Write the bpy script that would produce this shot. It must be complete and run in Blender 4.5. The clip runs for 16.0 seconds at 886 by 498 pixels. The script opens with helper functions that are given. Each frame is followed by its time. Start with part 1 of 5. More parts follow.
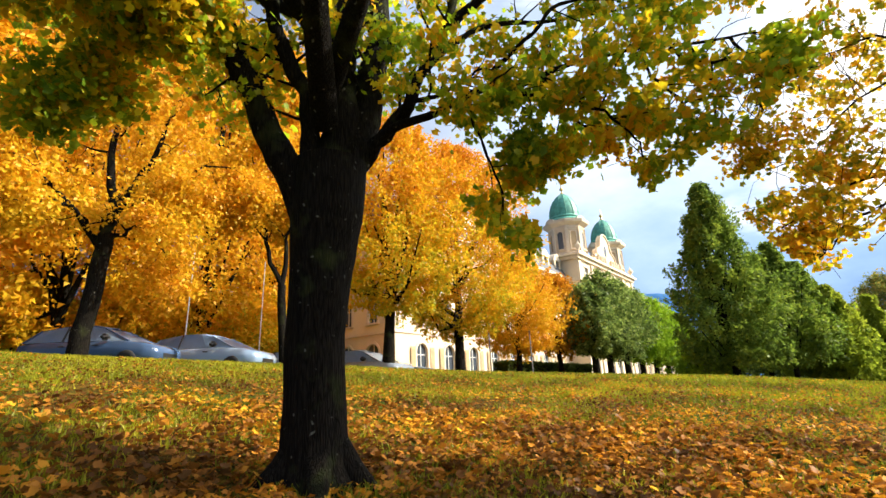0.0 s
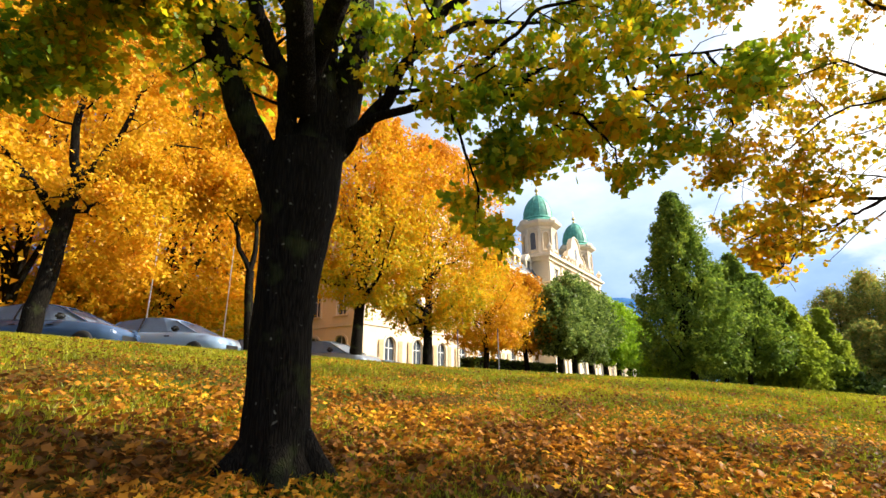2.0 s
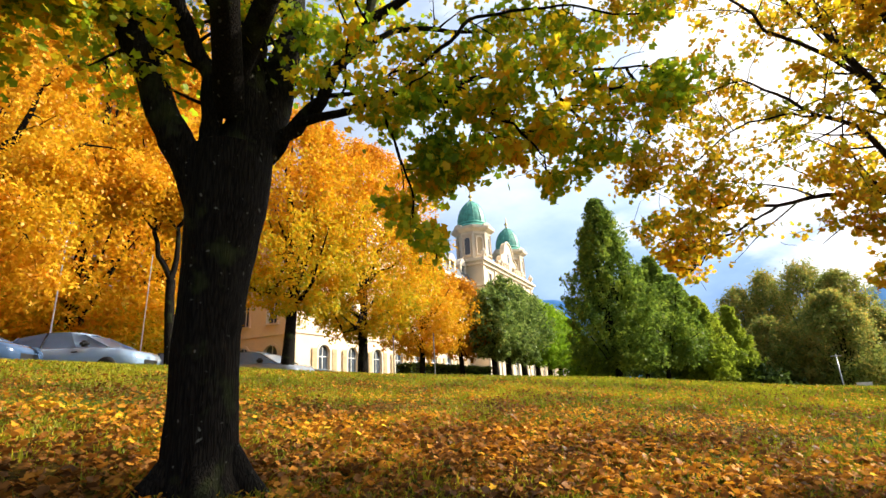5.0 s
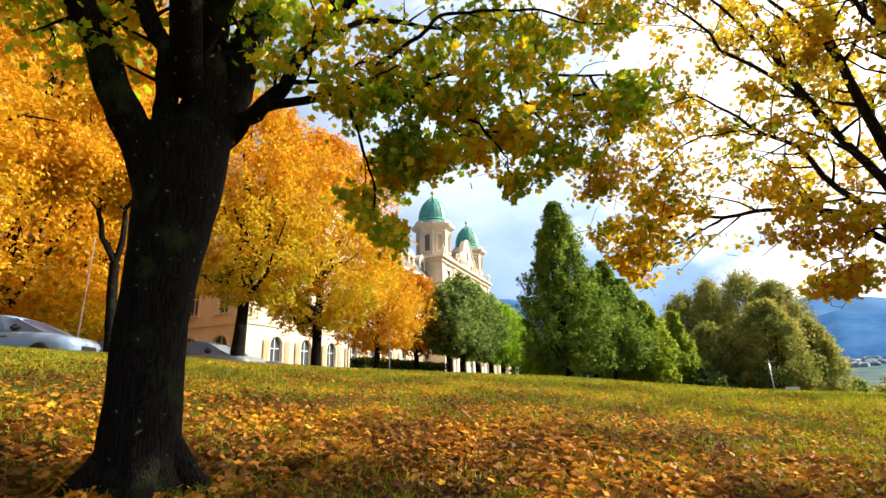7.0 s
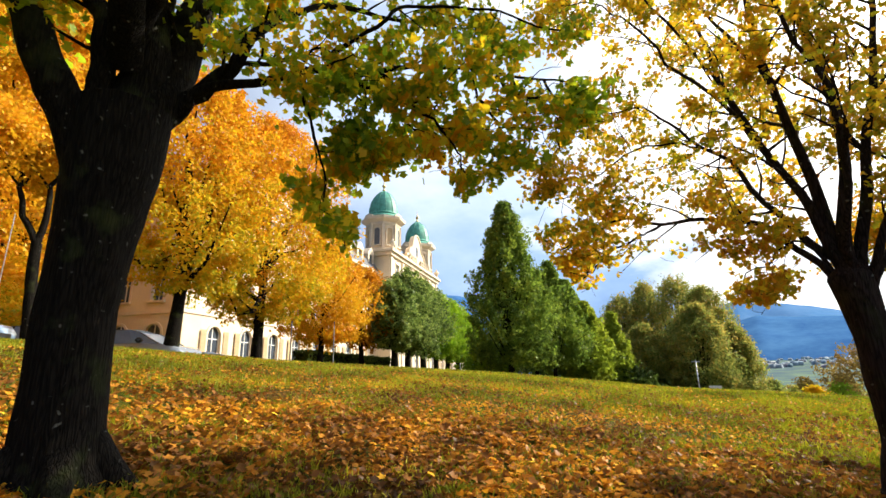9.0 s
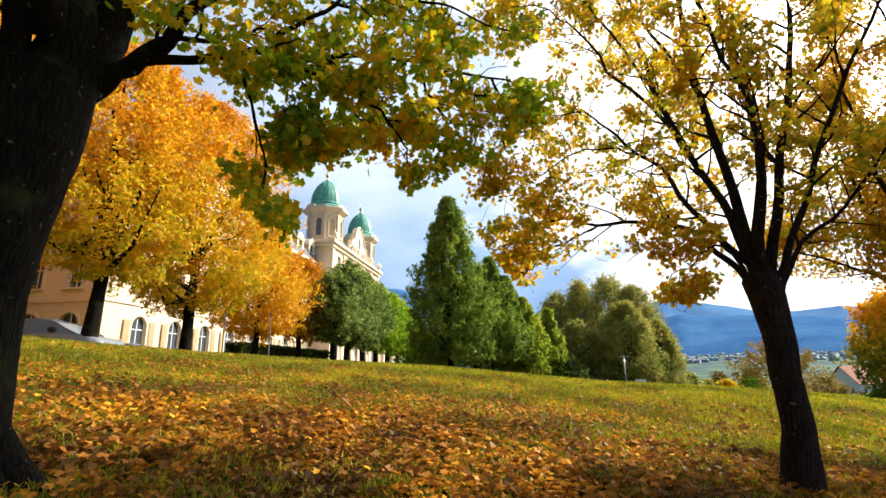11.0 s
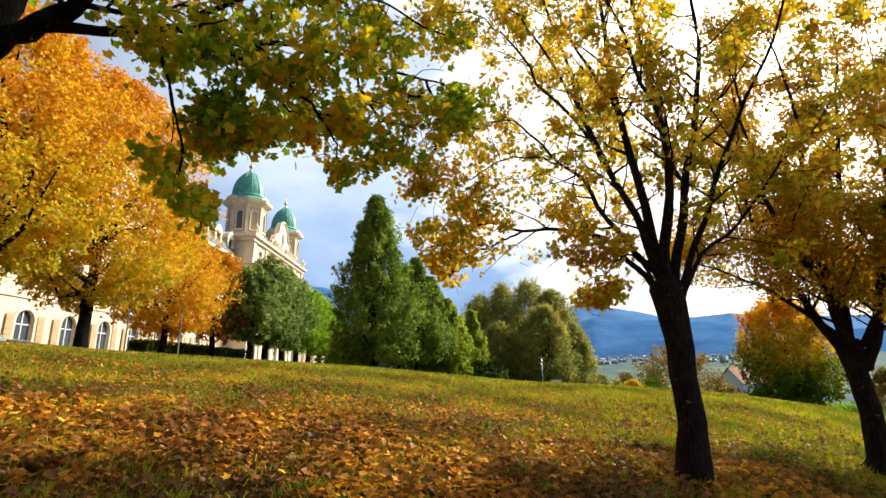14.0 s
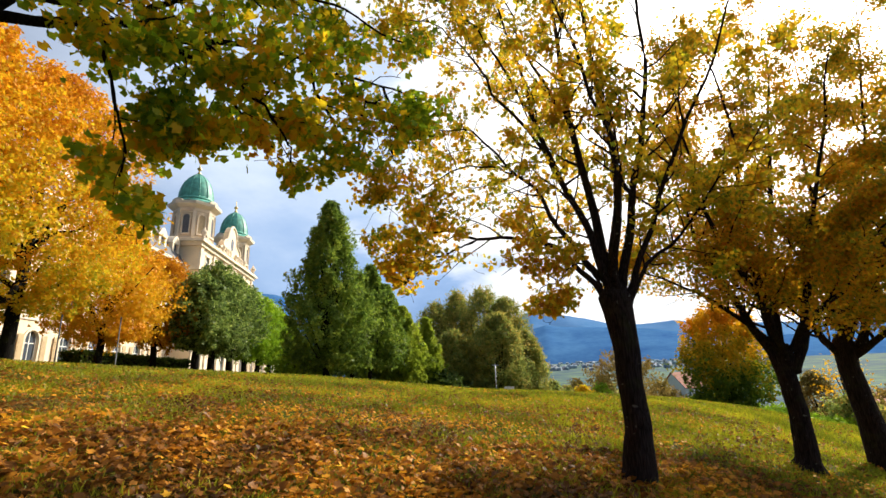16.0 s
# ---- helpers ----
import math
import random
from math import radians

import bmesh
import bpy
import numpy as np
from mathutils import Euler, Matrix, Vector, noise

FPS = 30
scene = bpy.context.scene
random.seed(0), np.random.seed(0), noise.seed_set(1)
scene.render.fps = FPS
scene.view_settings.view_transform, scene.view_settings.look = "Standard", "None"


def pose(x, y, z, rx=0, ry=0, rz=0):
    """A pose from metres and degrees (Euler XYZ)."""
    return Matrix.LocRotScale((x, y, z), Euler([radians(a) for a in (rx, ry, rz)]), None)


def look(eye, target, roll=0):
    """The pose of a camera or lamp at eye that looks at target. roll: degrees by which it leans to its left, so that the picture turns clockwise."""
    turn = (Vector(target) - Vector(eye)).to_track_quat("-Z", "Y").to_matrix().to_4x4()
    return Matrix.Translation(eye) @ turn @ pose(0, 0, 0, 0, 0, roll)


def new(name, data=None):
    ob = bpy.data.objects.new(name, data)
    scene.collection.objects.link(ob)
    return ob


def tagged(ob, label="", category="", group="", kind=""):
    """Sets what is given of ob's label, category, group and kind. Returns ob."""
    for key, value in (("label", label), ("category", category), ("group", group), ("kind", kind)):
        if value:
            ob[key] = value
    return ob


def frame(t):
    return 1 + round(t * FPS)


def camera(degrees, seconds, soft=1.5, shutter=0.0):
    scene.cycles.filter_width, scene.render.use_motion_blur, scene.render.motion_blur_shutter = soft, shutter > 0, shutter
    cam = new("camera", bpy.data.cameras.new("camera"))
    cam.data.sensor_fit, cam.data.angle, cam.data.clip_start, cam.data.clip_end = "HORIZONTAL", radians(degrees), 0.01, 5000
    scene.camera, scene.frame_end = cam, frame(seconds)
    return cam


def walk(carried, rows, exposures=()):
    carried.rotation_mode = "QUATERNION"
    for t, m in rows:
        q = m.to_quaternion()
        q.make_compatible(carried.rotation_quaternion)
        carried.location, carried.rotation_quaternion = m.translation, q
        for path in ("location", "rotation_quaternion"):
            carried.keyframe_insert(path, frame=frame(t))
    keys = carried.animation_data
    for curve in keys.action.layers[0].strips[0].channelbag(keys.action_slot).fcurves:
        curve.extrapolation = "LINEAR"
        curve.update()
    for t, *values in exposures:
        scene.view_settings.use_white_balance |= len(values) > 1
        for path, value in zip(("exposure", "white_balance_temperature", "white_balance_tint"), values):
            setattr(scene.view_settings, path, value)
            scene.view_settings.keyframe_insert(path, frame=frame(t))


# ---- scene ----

# ---- camera: someone stands on the slope and turns slowly to the right
EYE = (0.0, 0.0, 1.6)
cam = camera(84.0, 16.0)
# seconds, turn to the left, tilt up, roll
TURNS = [
    (0.0, 33.43, 16.44, -2.60),
    (0.5, 33.19, 15.32, 0.30),
    (1.0, 32.71, 15.07, 0.90),
    (1.5, 31.94, 15.74, -0.30),
    (2.0, 30.20, 15.78, -0.50),
    (2.5, 28.31, 15.96, -0.90),
    (3.0, 26.67, 16.17, -1.60),
    (3.5, 25.45, 16.40, -2.88),
    (4.0, 24.26, 16.44, -3.55),
    (6.5, 19.07, 15.58, -1.68),
    (7.0, 17.51, 15.51, -1.83),
    (7.5, 16.15, 15.59, -2.04),
    (8.0, 14.38, 15.51, -1.82),
    (8.5, 12.83, 15.18, -1.22),
    (9.0, 11.46, 14.80, -1.03),
    (9.5, 9.69, 14.55, -0.87),
    (12.0, 1.53, 13.63, -1.02),
    (12.5, 0.00, 13.50, -1.00),
    (13.0, -1.28, 13.53, -0.90),
    (13.5, -2.61, 13.73, -0.87),
    (14.0, -4.00, 13.91, -0.73),
    (14.5, -5.18, 14.04, -0.69),
    (15.0, -6.49, 14.23, -0.92),
    (15.5, -7.94, 14.46, -1.20),
    (16.0, -9.35, 14.68, -1.48),
]


def aim(yaw, tilt, roll):
    a, b = radians(yaw), radians(tilt)
    way = Vector((-math.sin(a) * math.cos(b), math.cos(a) * math.cos(b), math.sin(b)))
    return look(EYE, Vector(EYE) + way, roll)


walk(cam, [(t, aim(a, b, c)) for t, a, b, c in TURNS], [(0.0, 0.84), (4.0, 0.82), (7.0, 0.78), (9.5, 0.72), (12.5, 0.60), (16.0, 0.43)])

# ---- light: low autumn sun ahead to the right, sky with broken cloud
SUN_AZ, SUN_EL = 55.0, 34.0


def heading(az, el=0.0):
    a, e = radians(az), radians(el)
    return Vector((math.sin(a) * math.cos(e), math.cos(a) * math.cos(e), math.sin(e)))


sun_data = bpy.data.lights.new("sun", "SUN")
sun_data.energy, sun_data.angle, sun_data.color = 5.0, radians(0.6), (1.0, 0.905, 0.73)
sun = new("sun", sun_data)
sun.matrix_world = look(heading(SUN_AZ, SUN_EL) * 200, (0, 0, 0))


class Nodes:
    """A short way to write node trees."""

    def __init__(self, tree):
        self.tree = tree
        tree.nodes.clear()

    def add(self, kind, ins=None, **props):
        n = self.tree.nodes.new(kind)
        for k, v in props.items():
            setattr(n, k, v)
        for k, v in (ins or {}).items():
            if isinstance(v, bpy.types.NodeSocket):
                self.tree.links.new(v, n.inputs[k])
            else:
                n.inputs[k].default_value = v
        return n

    def ramp(self, fac, stops, mode="LINEAR"):
        n = self.add("ShaderNodeValToRGB", {0: fac})
        r = n.color_ramp
        r.interpolation = mode
        while len(r.elements) < len(stops):
            r.elements.new(0.5)
        for e, (p, c) in zip(r.elements, stops):
            e.position, e.color = p, (*c, 1.0) if len(c) == 3 else c
        return n.outputs[0]

    def math(self, op, a, b=0.0, clamp=False):
        return self.add("ShaderNodeMath", {0: a, 1: b}, operation=op, use_clamp=clamp).outputs[0]

    def mix(self, fac, a, b, blend="MIX"):
        n = self.add("ShaderNodeMix", data_type="RGBA", blend_type=blend)
        for k, v in ((0, fac), (6, a), (7, b)):
            if isinstance(v, bpy.types.NodeSocket):
                self.tree.links.new(v, n.inputs[k])
            else:
                n.inputs[k].default_value = (*v, 1.0) if isinstance(v, tuple) and len(v) == 3 else v
        return n.outputs[2]

    def noise(self, vec, scale, detail=4.0, rough=0.55):
        return self.add("ShaderNodeTexNoise", {"Vector": vec, "Scale": scale, "Detail": detail, "Roughness": rough})


world = bpy.data.worlds.new("sky")
scene.world = world
world.use_nodes = True
w = Nodes(world.node_tree)
way = w.add("ShaderNodeTexCoord").outputs["Generated"]
sky = w.add("ShaderNodeTexSky", sky_type="NISHITA", sun_disc=False, sun_elevation=radians(SUN_EL),
            sun_rotation=radians(SUN_AZ), air_density=1.0, dust_density=1.5, ozone_density=2.0)
sunway = heading(SUN_AZ, SUN_EL)
near_sun = w.add("ShaderNodeVectorMath", {0: way, 1: tuple(sunway)}, operation="DOT_PRODUCT").outputs["Value"]
flat = w.add("ShaderNodeMapping", {"Vector": way, "Scale": (1.0, 1.0, 2.4)}).outputs[0]
puff = w.noise(flat, 2.6, 7.0, 0.55).outputs["Fac"]
soft_puff = w.noise(flat, 5.5, 6.0, 0.6).outputs["Fac"]
facing = w.math("MAXIMUM", near_sun, 0.0)
# grey-blue rain cloud over blue sky, white broken cloud that brightens towards the sun
high = w.add("ShaderNodeSeparateXYZ", {0: way}).outputs[2]
tone = w.math("ADD", high, w.math("MULTIPLY", w.math("SUBTRACT", soft_puff, 0.5), 0.30))
# overhead, out of view, the ramp dims again to weaken the fill light
rain = w.ramp(tone, [(0.06, (1.5, 2.7, 5.2)), (0.17, (2.6, 4.0, 6.6)), (0.28, (3.9, 5.2, 7.4)), (0.42, (6.4, 7.3, 8.8)), (0.62, (5.0, 6.0, 7.8)), (0.85, (2.4, 3.0, 4.2))])
under_cloud = w.mix(0.88, sky.outputs[0], rain)
cover = w.ramp(w.math("ADD", w.math("MULTIPLY", w.math("SUBTRACT", puff, 0.5), 0.8), facing), [(0.64, (0, 0, 0)), (0.80, (1, 1, 1))])
bright = w.math("ADD", w.math("MULTIPLY", w.math("POWER", facing, 24.0), 40.0), 10.5)
cloud = w.add("ShaderNodeVectorMath", {0: (1.0, 0.985, 0.96), "Scale": bright}, operation="SCALE").outputs[0]
skies = w.mix(cover, under_cloud, cloud)
# the unseen sky away from the sun is darkened to weaken the fill light
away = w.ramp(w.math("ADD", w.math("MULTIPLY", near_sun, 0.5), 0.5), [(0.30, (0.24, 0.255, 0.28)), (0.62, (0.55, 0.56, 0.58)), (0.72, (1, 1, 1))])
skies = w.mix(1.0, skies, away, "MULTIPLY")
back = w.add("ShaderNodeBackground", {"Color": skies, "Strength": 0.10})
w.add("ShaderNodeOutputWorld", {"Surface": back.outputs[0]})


# ---- materials
def material(name):
    m = bpy.data.materials.new(name)
    m.use_nodes = True
    return m, Nodes(m.node_tree)


def finish(n, shader, disp=None):
    n.add("ShaderNodeOutputMaterial", {"Surface": shader})


def solid(name, colour, rough=0.6, metal=0.0, vary=0.12, scale=3.0, bump=0.0, bscale=30.0, coat=0.0):
    m, n = material(name)
    pos = n.add("ShaderNodeTexCoord").outputs["Object"]
    big = n.noise(pos, scale, 5.0).outputs["Fac"]
    fine = n.noise(pos, scale * 9, 3.0).outputs["Fac"]
    dark = tuple(c * (1 - 2.2 * vary) for c in colour)
    light = tuple(min(1.0, c * (1 + 1.6 * vary)) for c in colour)
    col = n.ramp(n.math("ADD", n.math("MULTIPLY", big, 0.65), n.math("MULTIPLY", fine, 0.35)), [(0.3, dark), (0.7, light)])
    b = n.add("ShaderNodeBsdfPrincipled", {"Base Color": col, "Roughness": rough, "Metallic": metal, "Coat Weight": coat})
    if bump:
        h = n.noise(pos, bscale, 4.0).outputs["Fac"]
        bp = n.add("ShaderNodeBump", {"Height": h, "Strength": bump, "Distance": 0.02})
        n.tree.links.new(bp.outputs[0], b.inputs["Normal"])
    finish(n, b.outputs[0])
    return m


def leafy(name, stops, through_it=0.45, patch=0.6, rise=0.0, single=False, middle=5.5, own=0.42):
    """Leaves: a colour for each leaf, in drifts over the crown; light shines through."""
    m, n = material(name)
    each = n.add("ShaderNodeObjectInfo").outputs["Random"] if single else n.add("ShaderNodeNewGeometry").outputs["Random Per Island"]
    pos = n.add("ShaderNodeTexCoord").outputs["Object"]
    if single:
        f = each
    else:
        drift = n.noise(pos, patch, 2.0).outputs["Fac"]
        f = n.math("ADD", n.math("MULTIPLY", each, own), n.math("MULTIPLY", n.math("SUBTRACT", drift, 0.08 + own / 2), 1.77 - own))
        if rise:
            f = n.math("ADD", f, n.math("MULTIPLY", n.math("SUBTRACT", n.add("ShaderNodeSeparateXYZ", {0: pos}).outputs[2], middle), rise))
        f = n.math("MULTIPLY", f, 1.0, True)
    col = n.ramp(f, stops)
    vein = n.noise(pos, 60.0, 2.0).outputs["Fac"]
    col = n.mix(n.math("MULTIPLY", vein, 0.35), col, n.mix(0.5, col, (0.25, 0.12, 0.02)))
    dif = n.add("ShaderNodeBsdfDiffuse", {"Color": col})
    tra = n.add("ShaderNodeBsdfTranslucent", {"Color": col})
    glo = n.add("ShaderNodeBsdfGlossy", {"Color": (1, 1, 1, 1), "Roughness": 0.45})
    mx = n.add("ShaderNodeMixShader", {0: through_it, 1: dif.outputs[0], 2: tra.outputs[0]})
    mg = n.add("ShaderNodeMixShader", {0: 0.012, 1: mx.outputs[0], 2: glo.outputs[0]})
    finish(n, mg.outputs[0])
    return m


def bark_like(name, dark, light, moss=0.0):
    m, n = material(name)
    pos = n.add("ShaderNodeTexCoord").outputs["Object"]
    tall = n.add("ShaderNodeMapping", {"Vector": pos, "Scale": (1.0, 1.0, 0.10)}).outputs[0]
    warp = n.add("ShaderNodeVectorMath", {0: tall, 1: n.add("ShaderNodeVectorMath", {0: n.noise(tall, 9.0, 3.0).outputs["Color"], "Scale": 0.06}, operation="SCALE").outputs[0]}, operation="ADD").outputs[0]
    plates = n.add("ShaderNodeTexVoronoi", {"Vector": warp, "Scale": 42.0}, feature="DISTANCE_TO_EDGE").outputs["Distance"]
    grain = n.noise(tall, 60.0, 5.0, 0.65).outputs["Fac"]
    ridge = n.math("ADD", n.math("MULTIPLY", n.math("MINIMUM", n.math("MULTIPLY", plates, 2.0), 0.5), 0.45), n.math("MULTIPLY", grain, 0.75))
    blot = n.noise(pos, 3.0, 4.0).outputs["Fac"]
    col = n.ramp(ridge, [(0.30, dark), (0.66, light)])
    col = n.mix(n.ramp(blot, [(0.55, (0, 0, 0)), (0.72, (moss, moss, moss))]), col, (0.07, 0.09, 0.025))
    fleck = n.noise(pos, 17.0, 2.0, 0.4).outputs["Fac"]
    col = n.mix(n.ramp(fleck, [(0.70, (0, 0, 0)), (0.76, (0.7, 0.7, 0.7))]), col, (0.16, 0.16, 0.14))
    bp = n.add("ShaderNodeBump", {"Height": ridge, "Strength": 0.9, "Distance": 0.03})
    b = n.add("ShaderNodeBsdfPrincipled", {"Base Color": col, "Roughness": 0.95, "Specular IOR Level": 0.08, "Normal": bp.outputs[0]})
    finish(n, b.outputs[0])
    return m


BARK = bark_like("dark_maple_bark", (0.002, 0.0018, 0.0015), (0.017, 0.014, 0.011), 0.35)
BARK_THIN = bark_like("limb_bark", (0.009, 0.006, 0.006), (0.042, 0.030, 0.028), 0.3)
MAPLE_MIX = leafy("maple_leaves_hanging", [(0.0, (0.13, 0.29, 0.014)), (0.38, (0.38, 0.51, 0.016)), (0.60, (0.88, 0.66, 0.02)), (0.84, (0.92, 0.48, 0.014)), (1.0, (0.50, 0.18, 0.012))], 0.68, 1.5, own=0.65)
AMBER = leafy("amber_maple_leaves", [(0.0, (0.20, 0.28, 0.016)), (0.22, (0.48, 0.45, 0.018)), (0.46, (0.80, 0.58, 0.022)), (0.78, (0.84, 0.44, 0.018)), (1.0, (0.48, 0.17, 0.014))], 0.70, 1.3, own=0.75)
WARM = leafy("warm_maple_leaves", [(0.0, (0.20, 0.26, 0.016)), (0.24, (0.46, 0.40, 0.018)), (0.50, (0.82, 0.50, 0.02)), (0.76, (0.78, 0.36, 0.016)), (1.0, (0.42, 0.15, 0.014))], 0.67, 1.1, own=0.75)
ORANGE = leafy("orange_leaves", [(0.0, (0.62, 0.48, 0.02)), (0.34, (0.80, 0.50, 0.018)), (0.72, (0.78, 0.37, 0.015)), (1.0, (0.45, 0.17, 0.014))], 0.44, 0.35)
GOLD = leafy("golden_leaves", [(0.0, (0.36, 0.41, 0.02)), (0.32, (0.76, 0.56, 0.018)), (0.64, (0.82, 0.43, 0.015)), (1.0, (0.66, 0.27, 0.012))], 0.54, 0.7, 0.055, own=0.6)
RUST = leafy("rust_leaves", [(0.0, (0.75, 0.44, 0.015)), (0.5, (0.66, 0.29, 0.012)), (1.0, (0.34, 0.12, 0.012))], 0.4, 0.3)
GREEN = leafy("green_leaves", [(0.0, (0.04, 0.10, 0.018)), (0.45, (0.16, 0.27, 0.035)), (1.0, (0.40, 0.48, 0.05))], 0.55, 0.6)
LINDEN = leafy("dark_glossy_linden_leaves", [(0.0, (0.06, 0.12, 0.03)), (0.5, (0.20, 0.31, 0.07)), (1.0, (0.48, 0.56, 0.14))], 0.45, 0.7, own=0.85)
LIME = leafy("fresh_green_leaves", [(0.0, (0.09, 0.21, 0.012)), (0.5, (0.24, 0.42, 0.018)), (1.0, (0.46, 0.60, 0.03))], 0.45, 0.3)
OLIVE = leafy("olive_leaves", [(0.0, (0.13, 0.21, 0.045)), (0.38, (0.27, 0.33, 0.07)), (0.62, (0.46, 0.40, 0.09)), (1.0, (0.60, 0.36, 0.07))], 0.55, 0.35, own=0.6)
DEEP = leafy("deep_green_leaves", [(0.0, (0.03, 0.07, 0.015)), (0.5, (0.06, 0.12, 0.02)), (1.0, (0.12, 0.18, 0.03))], 0.4, 0.5)
SPRING = leafy("yellowish_green_leaves", [(0.0, (0.10, 0.19, 0.02)), (0.45, (0.28, 0.38, 0.03)), (1.0, (0.52, 0.56, 0.05))], 0.55, 0.5)
LITTER = [(0.0, (0.90, 0.62, 0.04)), (0.18, (0.86, 0.41, 0.025)), (0.34, (0.60, 0.25, 0.025)), (0.50, (0.32, 0.125, 0.02)), (0.72, (0.13, 0.054, 0.015)), (1.0, (0.04, 0.022, 0.012))]
FALLEN = leafy("fallen_leaves", LITTER, 0.32, 0.7)
TWO_TONE = leafy("leaves_green_below_gold_above", [(0.0, (0.06, 0.15, 0.012)), (0.4, (0.16, 0.26, 0.015)), (0.6, (0.62, 0.46, 0.015)), (1.0, (0.86, 0.46, 0.012))], 0.45, 0.5, 0.16, False, 3.6)
BROWNISH = leafy("brownish_thin_leaves", [(0.0, (0.12, 0.13, 0.03)), (0.5, (0.28, 0.20, 0.05)), (1.0, (0.42, 0.26, 0.07))], 0.45, 0.3)
FALLEN_ONE = leafy("fallen_leaf_single", LITTER, 0.25, 0.7, 0.0, True)
GRASS = leafy("grass_blades", [(0.0, (0.04, 0.075, 0.008)), (0.5, (0.24, 0.28, 0.012)), (1.0, (0.60, 0.54, 0.026))], 0.45, 0.6)


def lawn():
    m, n = material("leaf_strewn_lawn")
    pos = n.add("ShaderNodeTexCoord").outputs["Object"]
    fine = n.noise(pos, 9.0, 6.0, 0.7).outputs["Fac"]
    big = n.noise(pos, 0.35, 3.0).outputs["Fac"]
    grass = n.ramp(fine, [(0.3, (0.014, 0.022, 0.005)), (0.55, (0.05, 0.075, 0.008)), (0.75, (0.16, 0.17, 0.02))])
    litter = n.ramp(n.noise(pos, 14.0, 3.0).outputs["Fac"], [(0.3, (0.02, 0.012, 0.006)), (0.5, (0.10, 0.045, 0.01)), (0.7, (0.32, 0.16, 0.02))])
    col = n.mix(n.ramp(big, [(0.38, (0, 0, 0)), (0.6, (0.75, 0.75, 0.75))]), grass, litter)
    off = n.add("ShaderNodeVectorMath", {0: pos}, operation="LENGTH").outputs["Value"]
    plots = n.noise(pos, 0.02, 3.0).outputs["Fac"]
    # valley fields: blue-grey distance haze is put into their colour
    hazed_fields = n.ramp(plots, [(0.42, (0.045, 0.085, 0.11)), (0.5, (0.065, 0.115, 0.11)), (0.6, (0.10, 0.16, 0.10))])
    col = n.mix(n.add("ShaderNodeMapRange", {0: off, 1: 60.0, 2: 160.0}).outputs[0], col, hazed_fields)
    bp = n.add("ShaderNodeBump", {"Height": fine, "Strength": 0.8, "Distance": 0.05})
    b = n.add("ShaderNodeBsdfPrincipled", {"Base Color": col, "Roughness": 0.95, "Specular IOR Level": 0.05, "Normal": bp.outputs[0]})
    finish(n, b.outputs[0])
    return m


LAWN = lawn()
PLASTER = solid("cream_plaster", (0.80, 0.65, 0.46), 0.85, vary=0.05, scale=0.6, bump=0.15)
STONE = solid("pale_stone_trim", (0.78, 0.65, 0.49), 0.8, vary=0.07, scale=1.2, bump=0.2)
COPPER = solid("green_copper", (0.10, 0.38, 0.29), 0.55, metal=0.0, vary=0.22, scale=1.5, bump=0.1)
SLATE = solid("grey_slate", (0.11, 0.115, 0.13), 0.7, vary=0.15, scale=3.0, bump=0.3)
SHUTTER = solid("tan_shutter", (0.50, 0.36, 0.20), 0.7, vary=0.1)
WHITE = solid("white_paint", (0.78, 0.78, 0.76), 0.5, vary=0.04)
GLASS = solid("window_glass", (0.07, 0.085, 0.11), 0.08, vary=0.1)
POSTGREY = solid("dark_grey_post", (0.10, 0.105, 0.11), 0.6, vary=0.1)
REDLENS = solid("red_lamp_lens", (0.35, 0.02, 0.02), 0.2)
STEEL = solid("galvanised_steel", (0.45, 0.46, 0.48), 0.4, metal=0.8, vary=0.1)
GILT = solid("gilt_metal", (0.55, 0.42, 0.15), 0.35, metal=0.9)
RUBBER = solid("tyre_rubber", (0.02, 0.02, 0.022), 0.85)
REDROOF = solid("red_roof_tiles", (0.42, 0.13, 0.07), 0.8, vary=0.2, scale=2.0)
WHITEWALL = solid("white_wall", (0.72, 0.70, 0.66), 0.8, vary=0.05)

# ---- tools for meshes
rng = np.random.default_rng(7)


def spot(az, r):
    a = radians(az)
    return r * math.sin(a), r * math.cos(a)


CREST_AZ = [-180, -130, -90, -75, -59, -44, -31, -17.5, -5, 4, 12, 23, 33.5, 40, 43, 49, 60, 90, 130, 180]
CREST_EL = [-2.0, 2.0, 4.8, 4.7, 4.0, 3.15, 2.1, 1.2, 0.35, -0.6, -1.5, -2.2, -3.1, -4.2, -5.1, -6.4, -7.6, -8.0, -6, -2.0]
CREST_R = 16.0


def ground_z(x, y):
    """Height of the ground: a slope that rises to a rounded brow, with the terrace to the left and the valley to the right beyond."""
    x, y = np.asarray(x, float), np.asarray(y, float)
    r, az = np.hypot(x, y), np.degrees(np.arctan2(x, y))
    el = np.interp(az, CREST_AZ, CREST_EL)
    top = EYE[2] + CREST_R * np.tan(np.radians(el))
    s = np.clip(r / CREST_R, 0, 1)
    z = top * (1 - (1 - s) ** 1.5)
    left = np.clip((6 - az) / 14, 0, 1)
    left = left * left * (3 - 2 * left)
    past = np.maximum(r - CREST_R, 0)
    terrace = -0.52 * (1 - np.exp(-(past / 5) ** 2))
    fall = -5.5 * (1 - np.exp(-(past / 30) ** 2)) - 6.0 * np.clip((r - 90) / 300, 0, 1) + 60.0 * np.clip((r - 700) / 1600, 0, 1)
    return z + left * terrace + (1 - left) * fall


